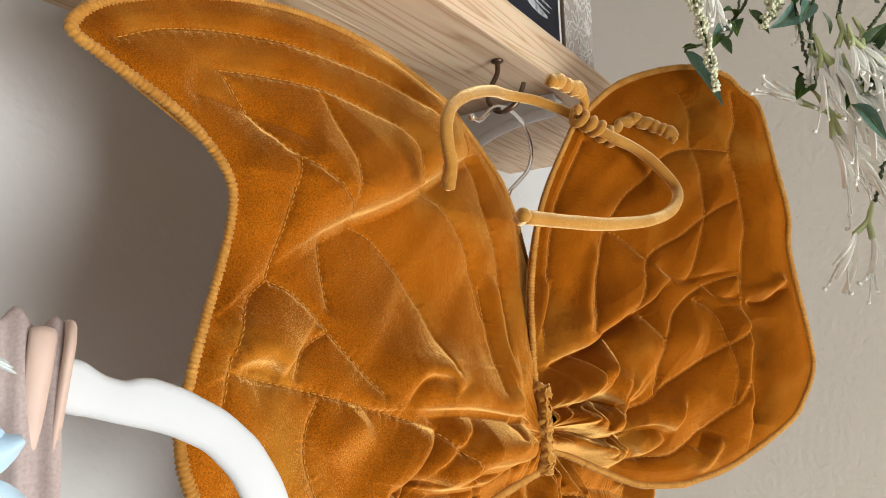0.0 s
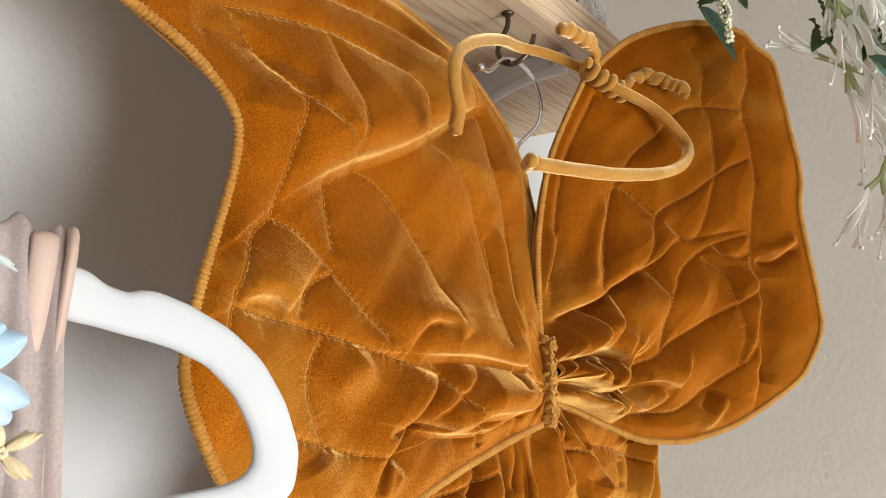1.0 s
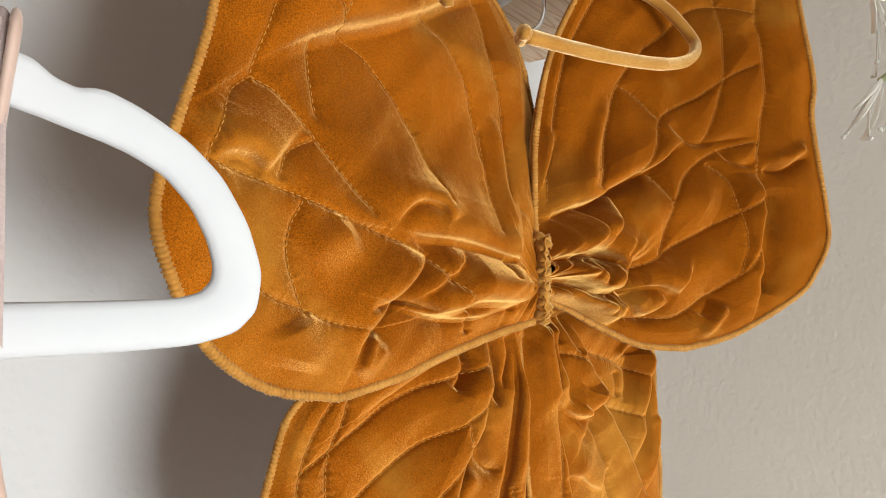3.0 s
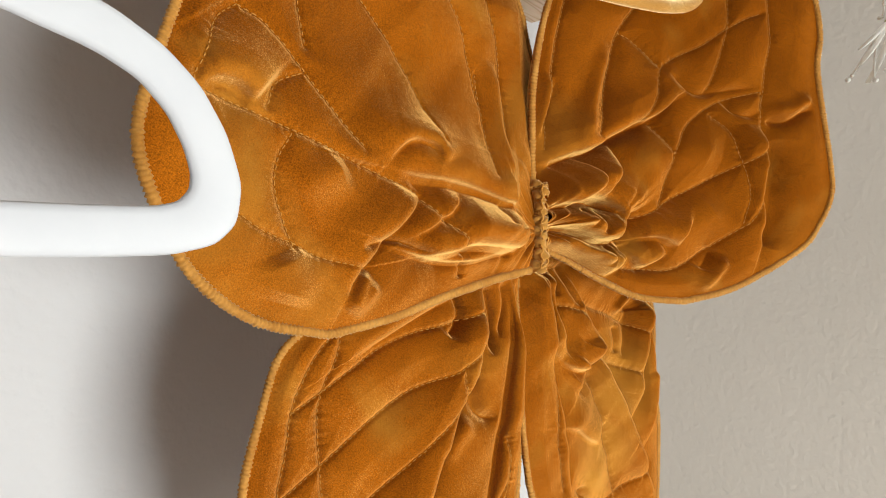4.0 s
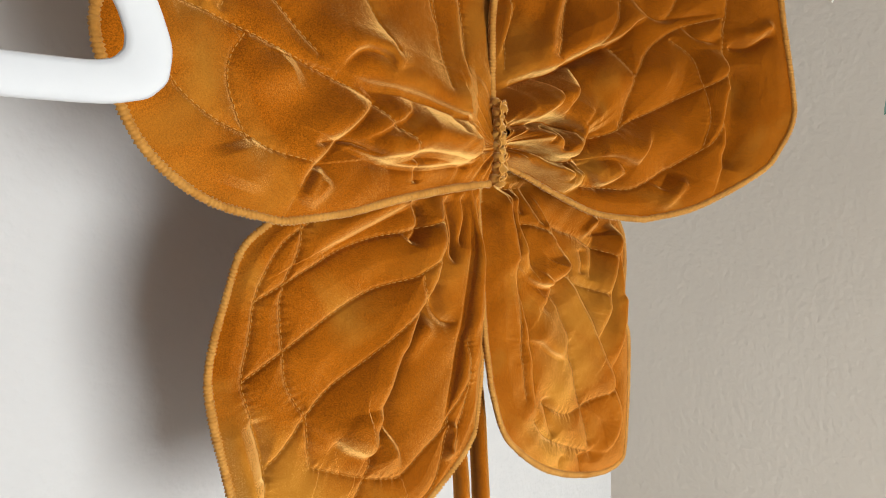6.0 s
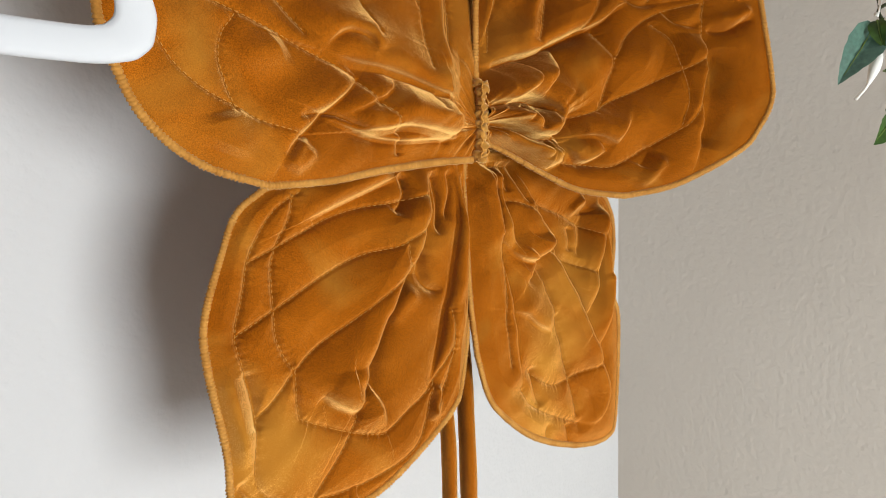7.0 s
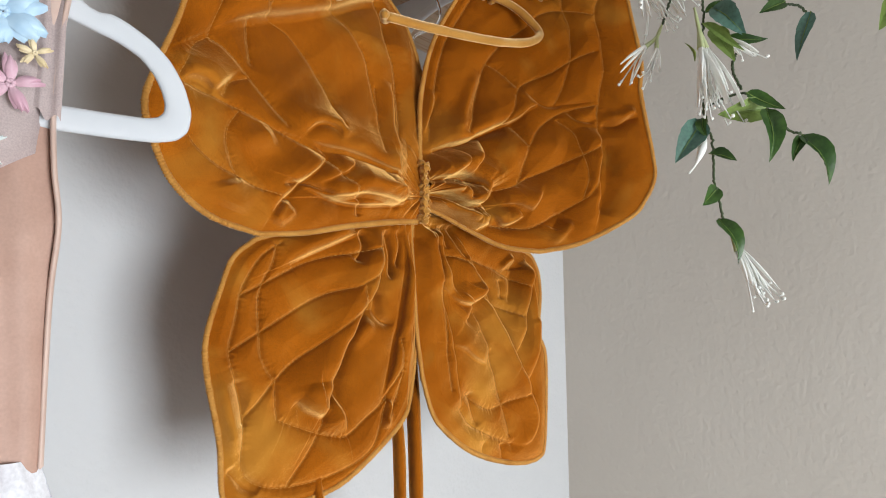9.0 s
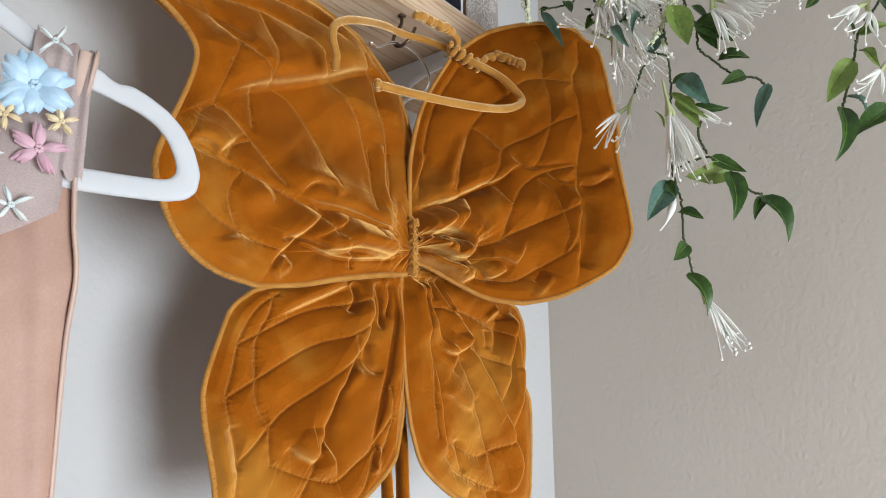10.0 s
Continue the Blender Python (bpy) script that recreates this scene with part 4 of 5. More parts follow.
upper_right.fold("lap", 0.003, 0.003, (0.0959, 1.3697), (0.071, 1.3758), (0.0484, 1.3901), (0.0256, 1.4022), (0.0025, 1.4089))
upper_right.fold("ridge", 0.009, 0.006, (-0.0085, 1.4554), (0.0188, 1.4578), (0.0422, 1.4705), (0.0682, 1.4866))
upper_right.fold("ridge", 0.006, 0.006, (-0.009, 1.4357), (0.0158, 1.4356), (0.0337, 1.4327), (0.0491, 1.4264))
upper_right.fold("ridge", 0.007, 0.006, (-0.0093, 1.417), (0.018, 1.4144), (0.0461, 1.4062), (0.0716, 1.4021), (0.0917, 1.4039))
upper_right.fold("ridge", 0.016, 0.006, (0.0831, 1.4773), (0.1088, 1.493), (0.1337, 1.4989), (0.1626, 1.4946))
upper_right.fold("ridge", 0.014, 0.005, (0.0921, 1.4234), (0.1271, 1.433), (0.1617, 1.4533))
upper_right.fold("crease", 0.009, 0.008, (0.1993, 1.4116), (0.206, 1.443), (0.2094, 1.4799), (0.2081, 1.5118))
upper_right.fold("crease", 0.004, 0.006, (0.005, 1.4704), (0.0268, 1.4813), (0.0502, 1.4898), (0.0787, 1.5066), (0.0991, 1.5176))
upper_right.fold("crease", 0.004, 0.006, (0.0013, 1.4402), (0.0211, 1.443), (0.0366, 1.4468), (0.0519, 1.4459), (0.062, 1.4392))
upper_right.fold("crease", 0.004, 0.006, (0.0028, 1.4257), (0.0259, 1.4225), (0.0463, 1.4147), (0.064, 1.4143))

build_wing("lower_left_wing", lower_left, wings, "")
build_wing("lower_right_wing", lower_right, wings, "")
build_wing("upper_left_wing", upper_left, wings, "")
build_wing("upper_right_wing", upper_right, wings, "")

# the tightly gathered seam in the middle
zz = np.linspace(1.392, 1.462, 150)
lump = 0.0042 + 0.0026 * np.abs(np.sin((zz - 1.392) * 3.1416 / 0.0085)) + 0.0008 * np.sin(zz * 2100) + 0.0005 * rng.normal(size=150)
part("gathered_seam", tube(at_many(MID + 0.002 + 0.0012 * np.sin(zz * 700), 0.2585 + 0.001 * np.sin(zz * 500), zz), lump, 14, 0.8), M_STRAP, wings)
cords = []
for off in (-0.0045, 0.0035):
    z2 = np.linspace(1.394, 1.460, 90)
    cords.append(tube(at_many(MID + 0.002 + off + 0.001 * np.sin(z2 * 760), 0.2530 + 0.0009 * np.sin(z2 * 739), z2), 0.0005 + 0.0003 * np.abs(np.sin(z2 * 1100)), 6))
part("gathering_thread", join(*cords), M_THREAD, wings)


def cord(name, pts, radius, parent, mat, label="", count=90, wob=0.02):
    line = smooth_line([tuple(at(*q)) for q in pts], count)
    r = radius * (1 + wob * np.sin(np.arange(count) * 0.55) + wob * rng.normal(size=count) * 0.6)
    return part(name, tube(line, r, 14), mat, parent, label)


cord("shoulder_strap", [(0.376, 0.250, 1.606), (0.374, 0.245, 1.616), (0.366, 0.242, 1.630), (0.368, 0.243, 1.646), (0.384, 0.247, 1.662), (0.415, 0.253, 1.679), (0.464, 0.262, 1.698),
                        (0.508, 0.270, 1.7085), (0.545, 0.262, 1.712), (0.567, 0.245, 1.704), (0.580, 0.228, 1.692)], 0.0046, wings, M_STRAP)
cord("shoulder_strap", [(0.405, 0.207, 1.580), (0.44, 0.195, 1.580), (0.487, 0.180, 1.582), (0.551, 0.168, 1.592), (0.600, 0.164, 1.608), (0.630, 0.168, 1.630), (0.622, 0.180, 1.651), (0.609, 0.194, 1.667),
                        (0.588, 0.213, 1.680), (0.577, 0.224, 1.688)], 0.0049, wings, M_STRAP)
cord("strap_end", [(0.409, 0.214, 1.5805), (0.402, 0.207, 1.5805), (0.398, 0.206, 1.5805)], 0.0050, wings, M_STRAP, count=14)
cord("strap_end", [(0.376, 0.247, 1.617), (0.3765, 0.248, 1.608), (0.377, 0.250, 1.602)], 0.0048, wings, M_STRAP, count=14)
ang = np.linspace(0, 6.283 * 5, 170)
k0, k1 = np.array(at(0.556, 0.233, 1.6965)), np.array(at(0.600, 0.2135, 1.6795))
axis = (k1 - k0) / np.linalg.norm(k1 - k0)
sd = np.cross(axis, (0, 0, 1))
sd /= np.linalg.norm(sd)
up2 = np.cross(sd, axis)
coil = k0 + (k1 - k0) * (ang / ang[-1])[:, None] + 0.0060 * (np.cos(ang)[:, None] * sd + np.sin(ang)[:, None] * up2)
part("knot", tube(coil, 0.0036 + 0.0004 * np.sin(ang * 1.7), 12), M_STRAP, wings, "tightly wound knot of the strap")


def twisted_tail(pts):
    line = smooth_line([tuple(at(*q)) for q in pts], 80)
    i = np.arange(80)
    r = np.where(i < 22, 0.0043, 0.0046 + 0.0016 * np.abs(np.sin(i * 0.33 + 0.8 * np.sin(i * 0.21))) + 0.0003 * rng.normal(size=80))
    line = line + np.array(INTO) * (0.0012 * np.sin(i * 0.5))[:, None] + np.array((0, 0, 1)) * (0.001 * np.cos(i * 0.37))[:, None]
    part("strap_tail", tube(line, r, 14), M_STRAP, wings, "crinkled knotted end of the strap")


twisted_tail([(0.572, 0.228, 1.699), (0.566, 0.226, 1.711), (0.545, 0.221, 1.712), (0.512, 0.215, 1.704), (0.468, 0.211, 1.696)])
twisted_tail([(0.600, 0.214, 1.686), (0.612, 0.208, 1.697), (0.622, 0.198, 1.700), (0.630, 0.182, 1.692), (0.637, 0.166, 1.680)])
for pts, r in (([(0.524, 0.290, 1.40), (0.524, 0.312, 1.25), (0.526, 0.302, 1.13), (0.526, 0.300, 1.0), (0.527, 0.300, 0.88)], 0.0072),
               ([(0.550, 0.290, 1.40), (0.556, 0.312, 1.26), (0.548, 0.300, 1.17), (0.545, 0.293, 1.08), (0.545, 0.292, 0.97), (0.546, 0.292, 0.86)], 0.0082),
               ([(0.47, 0.33, 1.30), (0.43, 0.33, 1.2), (0.416, 0.314, 1.12), (0.414, 0.306, 1.090)], 0.0068)):
    cord("waist_strap", pts, r, wings, M_VELVET, "long amber velvet tie", 70)

# the steel hook of the hanger that the wings hang on
wire = thing("wire_hanger", at(0.53, 0.29, 1.50), "polished steel hanger hook holding the velvet wings", "hanger")
hookline = [(0.464, 0.281, 1.680), (0.476, 0.282, 1.681), (0.487, 0.282, 1.688), (0.503, 0.284, 1.699), (0.523, 0.285, 1.7055), (0.547, 0.286, 1.706), (0.572, 0.288, 1.698), (0.586, 0.29, 1.681),
            (0.577, 0.29, 1.660), (0.553, 0.29, 1.642), (0.535, 0.29, 1.628), (0.528, 0.29, 1.60), (0.527, 0.29, 1.50)]
part("hook", tube(smooth_line([tuple(at(*q)) for q in hookline], 110), 0.0020, 12), M_CHROME, wire)
part("ball_tip", ball(at(0.463, 0.281, 1.680), 0.0032, 8, 12), M_CHROME, wire)

# ---- the white hanger and the dress ----
H0 = Vector((-0.065, 0.283, 0))
HW = Vector((-0.781, -0.625, 0)).normalized()      # along the hanger, from its end to its middle
HQ = Vector((-HW.y, HW.x, 0))                       # out of its plane, away from the wall side
HMID = 0.21


def hang(w, z, q=0.0):
    return np.array(H0 + HW * w + HQ * q + Vector((0, 0, z)))


hanger = thing("clothes_hanger", hang(HMID, 1.40), "white flocked clothes hanger with notched shoulders", "hanger")
outer = [(HMID, 1.570), (0.185, 1.561), (0.144, 1.5335), (0.110, 1.5115), (0.088, 1.5020), (0.079, 1.4995), (0.073, 1.4975), (0.067, 1.4925), (0.060, 1.4900), (0.055, 1.4910), (0.050, 1.4905),
         (0.039, 1.4860), (0.023, 1.4765), (0.010, 1.4640), (0.0, 1.4470), (-0.006, 1.4280), (-0.004, 1.4130), (0.004, 1.4050), (0.020, 1.4010), (0.050, 1.4000), (0.083, 1.4000), (0.14, 1.4), (HMID, 1.40)]
inner = [(HMID, 1.552), (0.187, 1.544), (0.148, 1.5165), (0.113, 1.4955), (0.091, 1.4850), (0.083, 1.4820), (0.077, 1.4800), (0.071, 1.4785), (0.062, 1.4755), (0.057, 1.4740), (0.052, 1.4725),
         (0.044, 1.4695), (0.032, 1.4630), (0.022, 1.4520), (0.016, 1.4400), (0.0135, 1.4310), (0.0140, 1.4250), (0.018, 1.4205), (0.026, 1.4185), (0.050, 1.4180), (0.083, 1.4180), (0.14, 1.418), (HMID, 1.418)]
so, si = smooth_line(outer, 150), None
# the inner side is matched point by point to the outer one
k = np.linspace(0, 1, len(inner))
so = np.stack([np.interp(np.linspace(0, 1, 150), k, np.array(outer)[:, j]) for j in (0, 1)], 1)
si = np.stack([np.interp(np.linspace(0, 1, 150), k, np.array(inner)[:, j]) for j in (0, 1)], 1)
for arr in (so, si):
    for _ in range(3):
        arr[1:-1] = (arr[:-2] + 2 * arr[1:-1] + arr[2:]) / 4


def hanger_half(mirror):
    vs, fs, seg = [], [], 12
    for a, b in zip(so, si):
        mid, half = (a + b) / 2, (a - b) / 2
        for j in range(seg):
            t = 2 * math.pi * j / seg
            c, s = math.cos(t), math.sin(t)
            c, s = math.copysign(abs(c) ** 0.7, c), math.copysign(abs(s) ** 0.7, s)
            w = mid[0] + half[0] * c
            vs.append(hang(2 * HMID - w if mirror else w, mid[1] + half[1] * c, 0.0032 * s))
    for i in range(149):
        for j in range(seg):
            m = (j + 1) % seg
            f = (i * seg + j, (i + 1) * seg + j, (i + 1) * seg + m, i * seg + m)
            fs.append(f[::-1] if mirror else f)
    return vs, fs


part("body", join(hanger_half(False), hanger_half(True)), M_WHITE, hanger)
neck = [(HMID, 1.56), (HMID, 1.61), (HMID + 0.004, 1.632), (HMID + 0.022, 1.650), (HMID + 0.024, 1.676), (HMID + 0.008, 1.697), (HMID - 0.013, 1.699), (HMID - 0.028, 1.683), (HMID - 0.030, 1.668)]
part("hook", tube(smooth_line([tuple(hang(*q)) for q in neck], 80), 0.0018, 10), M_CHROME, hanger, "polished steel swivel hook")
hu = float(Vector(hang(HMID, 0)).dot(ALONG))
cup_hook(hu + 0.012)

dress = thing("dress", hang(HMID, 0.80), "dusty rose child's dress with embroidered ribbon flowers on a hanger", "dress")
DHALF = HMID - 0.082


def dress_sheet(z_top, z_bot, half_of, front, folds, nz=70, nx=90, bulge=0.028, seed=0.0):
    """Front or back cloth of the dress as a curved, softly folded sheet."""
    vs, fs = [], []
    for i in range(nz):
        f = i / (nz - 1)
        for j in range(nx):
            x = -1 + 2 * j / (nx - 1)
            zt = z_top(x) if callable(z_top) else z_top
            zb = z_bot(x) if callable(z_bot) else z_bot
            z = zt + (zb - zt) * f
            h = half_of(z)
            q = (bulge * (1 - x * x) ** 0.6 * min(1, 0.25 + f * 1.6)) * front
            q += folds * (0.4 + f) * (math.sin(x * 13 + seed + 2 * f) + 0.6 * math.sin(x * 29 + 3 * seed + 5 * f))* (1 - x ** 8)
            q += 0.003 * noise.noise(Vector((x * 3 + seed, z * 18, front)))
            vs.append(hang(HMID + x * h, z, q))
    for i in range(nz - 1):
        for j in range(nx - 1):
            f = (i * nx + j, i * nx + j + 1, (i + 1) * nx + j + 1, (i + 1) * nx + j)
            fs.append(f if front > 0 else f[::-1])
    return vs, fs


def side_half(z):
    """Half width of the bodice by height: armhole, then a slightly flared side."""
    return float(np.interp(z, [1.15, 1.24, 1.31, 1.336, 1.373, 1.416, 1.461, 1.51], [0.134, 0.134, 0.131, 0.134, 0.127, 0.125, 0.128, 0.133]))


def neck_line(x):
    return 1.385 + 0.02 * x * x


part("bodice", join(dress_sheet(lambda x: 1.372 + 0.045 * abs(x) ** 1.5, 1.17, side_half, 1, 0.0030), dress_sheet(lambda x: 1.372 + 0.045 * abs(x) ** 1.5, 1.17, side_half, -1, 0.0016)), M_DRESS, dress)
part("tulle_yoke", join(dress_sheet(lambda x: 1.44 + 0.055 * abs(x) ** 2, lambda x: 1.318 + 0.066 * abs(x) ** 1.4, lambda z: side_half(z) - 0.006, 1.06, 0.0010, 30, 60, 0.030, 1.3),
                        dress_sheet(lambda x: 1.44 + 0.055 * abs(x) ** 2, lambda x: 1.318 + 0.066 * abs(x) ** 1.4, lambda z: side_half(z) - 0.006, -1.06, 0.0010, 30, 60, 0.030, 2.1)), M_TULLE, dress, "sheer mauve tulle yoke")
part("skirt", join(dress_sheet(1.185, 0.82, lambda z: 0.132 + (1.185 - z) * 0.35, 1, 0.010, 50, 160, 0.10, 0.7),
                   dress_sheet(1.185, 0.82, lambda z: 0.132 + (1.185 - z) * 0.35, -1, 0.010, 50, 160, 0.10, 3.7)), M_SKIRT, dress, "white lace tulle skirt")
for sgn in (-1, 1):
    def ww(w):
        return 2 * HMID - w if sgn > 0 else w
    for front in (1, -1):
        # the shoulder strap: pleated tulle between two satin bands
        bands = [(0.0785, 0.0835, 0.0815, 0.0775), (0.0865, 0.0910, 0.0900, 0.0880)]
        for b0, b1, b2, b3 in bands:
            pts = [(ww(b0), 1.5075, 0.000), (ww(b0 + 0.0005), 1.503, 0.0070 * front), (ww(b1), 1.46, 0.0055 * front), (ww(b1 + 0.001), 1.416, 0.0050 * front), (ww(b2), 1.373, 0.0045 * front), (ww(b3 - 0.001), 1.336, 0.0040 * front)]
            if b0 < 0.08:
                pts += [(ww(0.0785), 1.29, 0.0035 * front), (ww(0.078), 1.23, 0.003 * front), (ww(0.077), 1.18, 0.003 * front)]
            else:
                pts = pts[:3]
            line = smooth_line([tuple(hang(*p)) for p in pts], 70)
            part("binding", tube(line, 0.0042, 10, 0.45, up=tuple(HQ)), M_BINDING, dress)
    vs, fs = [], []
    for i in range(36):
        f = i / 35
        th = math.pi * f
        for j in range(30):
            g = j / 29
            w = 0.080 + 0.040 * g
            zt = 1.509 + 0.003 * math.sin(g * 22) + 0.012 * g
            front_q, drop = math.cos(th), (1 - abs(math.sin(th)) ** 0.5)
            vs.append(hang(ww(w + 0.0008 * math.sin(9 * f)), zt - drop * 0.105, 0.0095 * front_q + 0.0012 * math.sin(g * 26 + 2 * f)))
    for i in range(35):
        for j in range(29):
            fs.append((i * 30 + j, i * 30 + j + 1, (i + 1) * 30 + j + 1, (i + 1) * 30 + j))
    part("shoulder", (vs, fs), M_TULLE, dress, "pleated sheer tulle shoulder")

SEEN = -1 if HQ.dot(Vector((0.1, -0.2, 0)) - H0) < 0 else 1   # the side of the dress that faces the room


def petal(centre, direction, length, width, out, cup=0.25, nu=8, nv=7):
    d, o = np.array(direction) / np.linalg.norm(direction), np.array(out) / np.linalg.norm(out)
    s = np.cross(d, o)
    vs, fs = [], []
    for i in range(nu):
        f = i / (nu - 1)
        half = width * (math.sin(math.pi * min(1, 0.08 + 0.86 * f)) ** 0.75)
        for j in range(nv):
            g = -1 + 2 * j / (nv - 1)
            vs.append(np.array(centre) + d * length * f + s * half * g + o * (cup * length * (math.sin(f * 2.6) * 0.55 - 0.35 * g * g * f) + 0.0006 * math.sin(g * 9)))
    for i in range(nu - 1):
        for j in range(nv - 1):
            fs.append((i * nv + j, i * nv + j + 1, (i + 1) * nv + j + 1, (i + 1) * nv + j))
    return vs, fs


def ribbon_flower(w, z, size, count, mat, width, turn=0.3, q=0.021, label=""):
    c = hang(w, z, q * SEEN)
    out = np.array(HQ) * SEEN
    side, top = np.array(HW), np.array((0, 0, 1.0))
    heart = part("flower_heart", join(*[ball(c + out * 0.002 + size * 0.10 * (math.cos(a) * side + math.sin(a) * top), size * 0.085, 5, 7) for a in np.linspace(0, 6.28, 8)]), mat, dress, label)
    for k in range(count):
        a = turn + 2 * math.pi * k / count + 0.16 * math.sin(5 * k)
        d = math.cos(a) * side + math.sin(a) * top
        strips = []
        for m in (-1, 0, 1):
            dm = math.cos(a + m * width * 0.42) * side + math.sin(a + m * width * 0.42) * top
            strips.append(petal(c + dm * size * 0.06 + out * (0.0012 * (m == 0)), dm, size * (0.90 + 0.14 * math.sin(3 * k + m)), size * width * 0.42, out, 0.42 + 0.12 * math.sin(7 * k + m)))
        part("petal", join(*strips), mat, heart)


ribbon_flower(0.117, 1.466, 0.0245, 6, M_BLUE, 0.60, 0.5, label="sky blue ribbon flower")
ribbon_flower(0.098, 1.443, 0.0105, 5, M_YELLOW, 0.33, 0.2, label="butter yellow ribbon flower")
ribbon_flower(0.132, 1.441, 0.0105, 5, M_YELLOW, 0.33, 0.9, label="butter yellow ribbon flower")
ribbon_flower(0.110, 1.420, 0.0185, 5, M_PINK, 0.36, 0.4, label="rose pink ribbon flower")
ribbon_flower(0.108, 1.503, 0.014, 4, M_MINT, 0.16, 0.6, label="white and mint ribbon sprig")
ribbon_flower(0.122, 1.378, 0.014, 5, M_MINT, 0.2, 0.1, label="white and mint ribbon sprig")
ribbon_flower(0.140, 1.408, 0.011, 5, M_MINT, 0.22, 0.1, label="white and mint ribbon sprig")

# ---- the photo stand on the shelf ----
TOP = SHELF_Z + SHELF_T
photo = thing("photo_frame", at(0.58, 0.288, TOP), "grey photo frame with white flower print holding a dark scan", "picture frame")
part("board", slab(0.36, 0.752, 0.284, 0.294, TOP, TOP + 0.28, 0.0015), M_FRAME, photo)
part("photo_paper", slab(0.40, 0.655, 0.2815, 0.2838, TOP + 0.002, TOP + 0.235, 0.0005), M_PAPER, photo, "white edged photograph")
part("print", slab(0.405, 0.648, 0.2806, 0.2814, TOP + 0.010, TOP + 0.225), M_PHOTO, photo, "dark printed scan", flat=True)
blobs = []
for arc in range(3):
    for k in range(26):
        a = k / 25
        low = TOP + 0.026 + 0.007 * arc + 0.010 * (1 - a) ** 2
        tall = (0.0016 + 0.0030 * (arc == 0)) * math.sin(0.3 + 2.5 * a)
        blobs.append(slab(0.556 + 0.006 * arc + 0.0024 * k, 0.5592 + 0.006 * arc + 0.0024 * k, 0.28050 - 0.000004 * k, 0.2806, low - tall, low + tall))
part("grey_marks", join(*blobs), M_SCAN, photo, "pale grey smudges of the scan", flat=True)
part("dark_edge", slab(0.655, 0.660, 0.279, 0.2839, TOP, TOP + 0.24, 0.0008), M_BRONZE, photo)
prng = random.Random(3)
flowers = []
for k in range(26):
    cu, cz = 0.678 + 0.030 * (k % 3) + prng.uniform(-0.006, 0.006), TOP + 0.006 + 0.27 * k / 26
    r = prng.uniform(0.009, 0.016) if k % 4 else 0.024
    petals = prng.choice((5, 6, 8))
    t0 = prng.uniform(0, 1)
    for m in range(petals):
        a = t0 + 6.283 * m / petals
        loop = []
        for q in np.linspace(0, 6.283, 9):
            rr = r * (0.55 + 0.42 * math.cos(q))
            loop.append((min(0.751, max(0.662, cu + rr * math.cos(a) - r * 0.17 * math.sin(q) * math.sin(a))), 0.2836, max(TOP + 0.001, cz + rr * math.sin(a) + r * 0.17 * math.sin(q) * math.cos(a))))
        flowers.append(tube([tuple(at(*x)) for x in loop], 0.0008, 4))
tagged(part("flower_print", join(*flowers), M_INK, photo, "white line drawn flowers"), kind="stuff")

# ---- trailing honeysuckle ----
grng = random.Random(11)
vine = thing("hanging_vine", (0.38, 0.50, 1.29), "artificial honeysuckle vine with green leaves and white blossoms", "plant", "hanging vines")
vine_b = thing("hanging_vine", (0.52, 0.42, 1.45), "artificial honeysuckle vine with dark leaves and white blossoms", "plant", "hanging vines")


def stem(owner, pts, radius=0.0013):
    line = smooth_line(pts, 16 * len(pts))
    j = np.array([[grng.gauss(0, 0.0005) for _ in range(3)] for _ in range(len(line))])
    part("stem", tube(line + j, radius, 7), M_STEM, owner)


def leaf(owner, base, tip, width):
    """A pointed leaf with a folded midrib, a curl and toothed side veins."""
    b, t = np.array(base), np.array(tip)
    d = t - b
    ln = np.linalg.norm(d)
    d /= ln
    face = np.array((grng.uniform(-0.5, 0.5), -1.0, grng.uniform(-0.1, 0.7)))
    s = np.cross(d, face)
    s /= np.linalg.norm(s)
    o = np.cross(s, d)
    if o[1] > 0:
        o = -o
    nu, nv = 15, 9
    vs, fs = [], []
    bend, twist = grng.uniform(-0.18, 0.34), grng.uniform(-0.9, 0.9)
    for i in range(nu):
        f = i / (nu - 1)
        half = ln * width * 0.50 * (math.sin(math.pi * f ** 0.72)) ** 0.85 * (1 - 0.25 * f)
        tw = twist * f
        ss = s * math.cos(tw) + o * math.sin(tw)
        oo = o * math.cos(tw) - s * math.sin(tw)
        for j in range(nv):
            g = -1 + 2 * j / (nv - 1)
            up = 0.62 * half * abs(g) ** 0.8 + ln * bend * math.sin(f * 3.1) * 0.6 - 0.11 * half * math.cos(f * 38 - abs(g) * 5) * (1 - abs(g))
            vs.append(b + d * ln * f + ss * half * g * (1 + 0.04 * math.sin(f * 34)) + oo * up)
    for i in range(nu - 1):
        for j in range(nv - 1):
            fs.append((i * nv + j, i * nv + j + 1, (i + 1) * nv + j + 1, (i + 1) * nv + j))
    x = grng.random()
    mat = M_LEAF if x < 0.58 else (M_LEAF_PALE if x < 0.84 else M_LEAF_LIME)
    leaf_ob = part("leaf", (vs, fs), mat, owner)
    rib = [vs[i * nv + nv // 2] + o * 0.0003 for i in range(0, nu - 1, 2)]
    part("midrib", tube(rib, np.linspace(0.0007, 0.0002, len(rib)), 5), M_LEAF_LIME, leaf_ob)


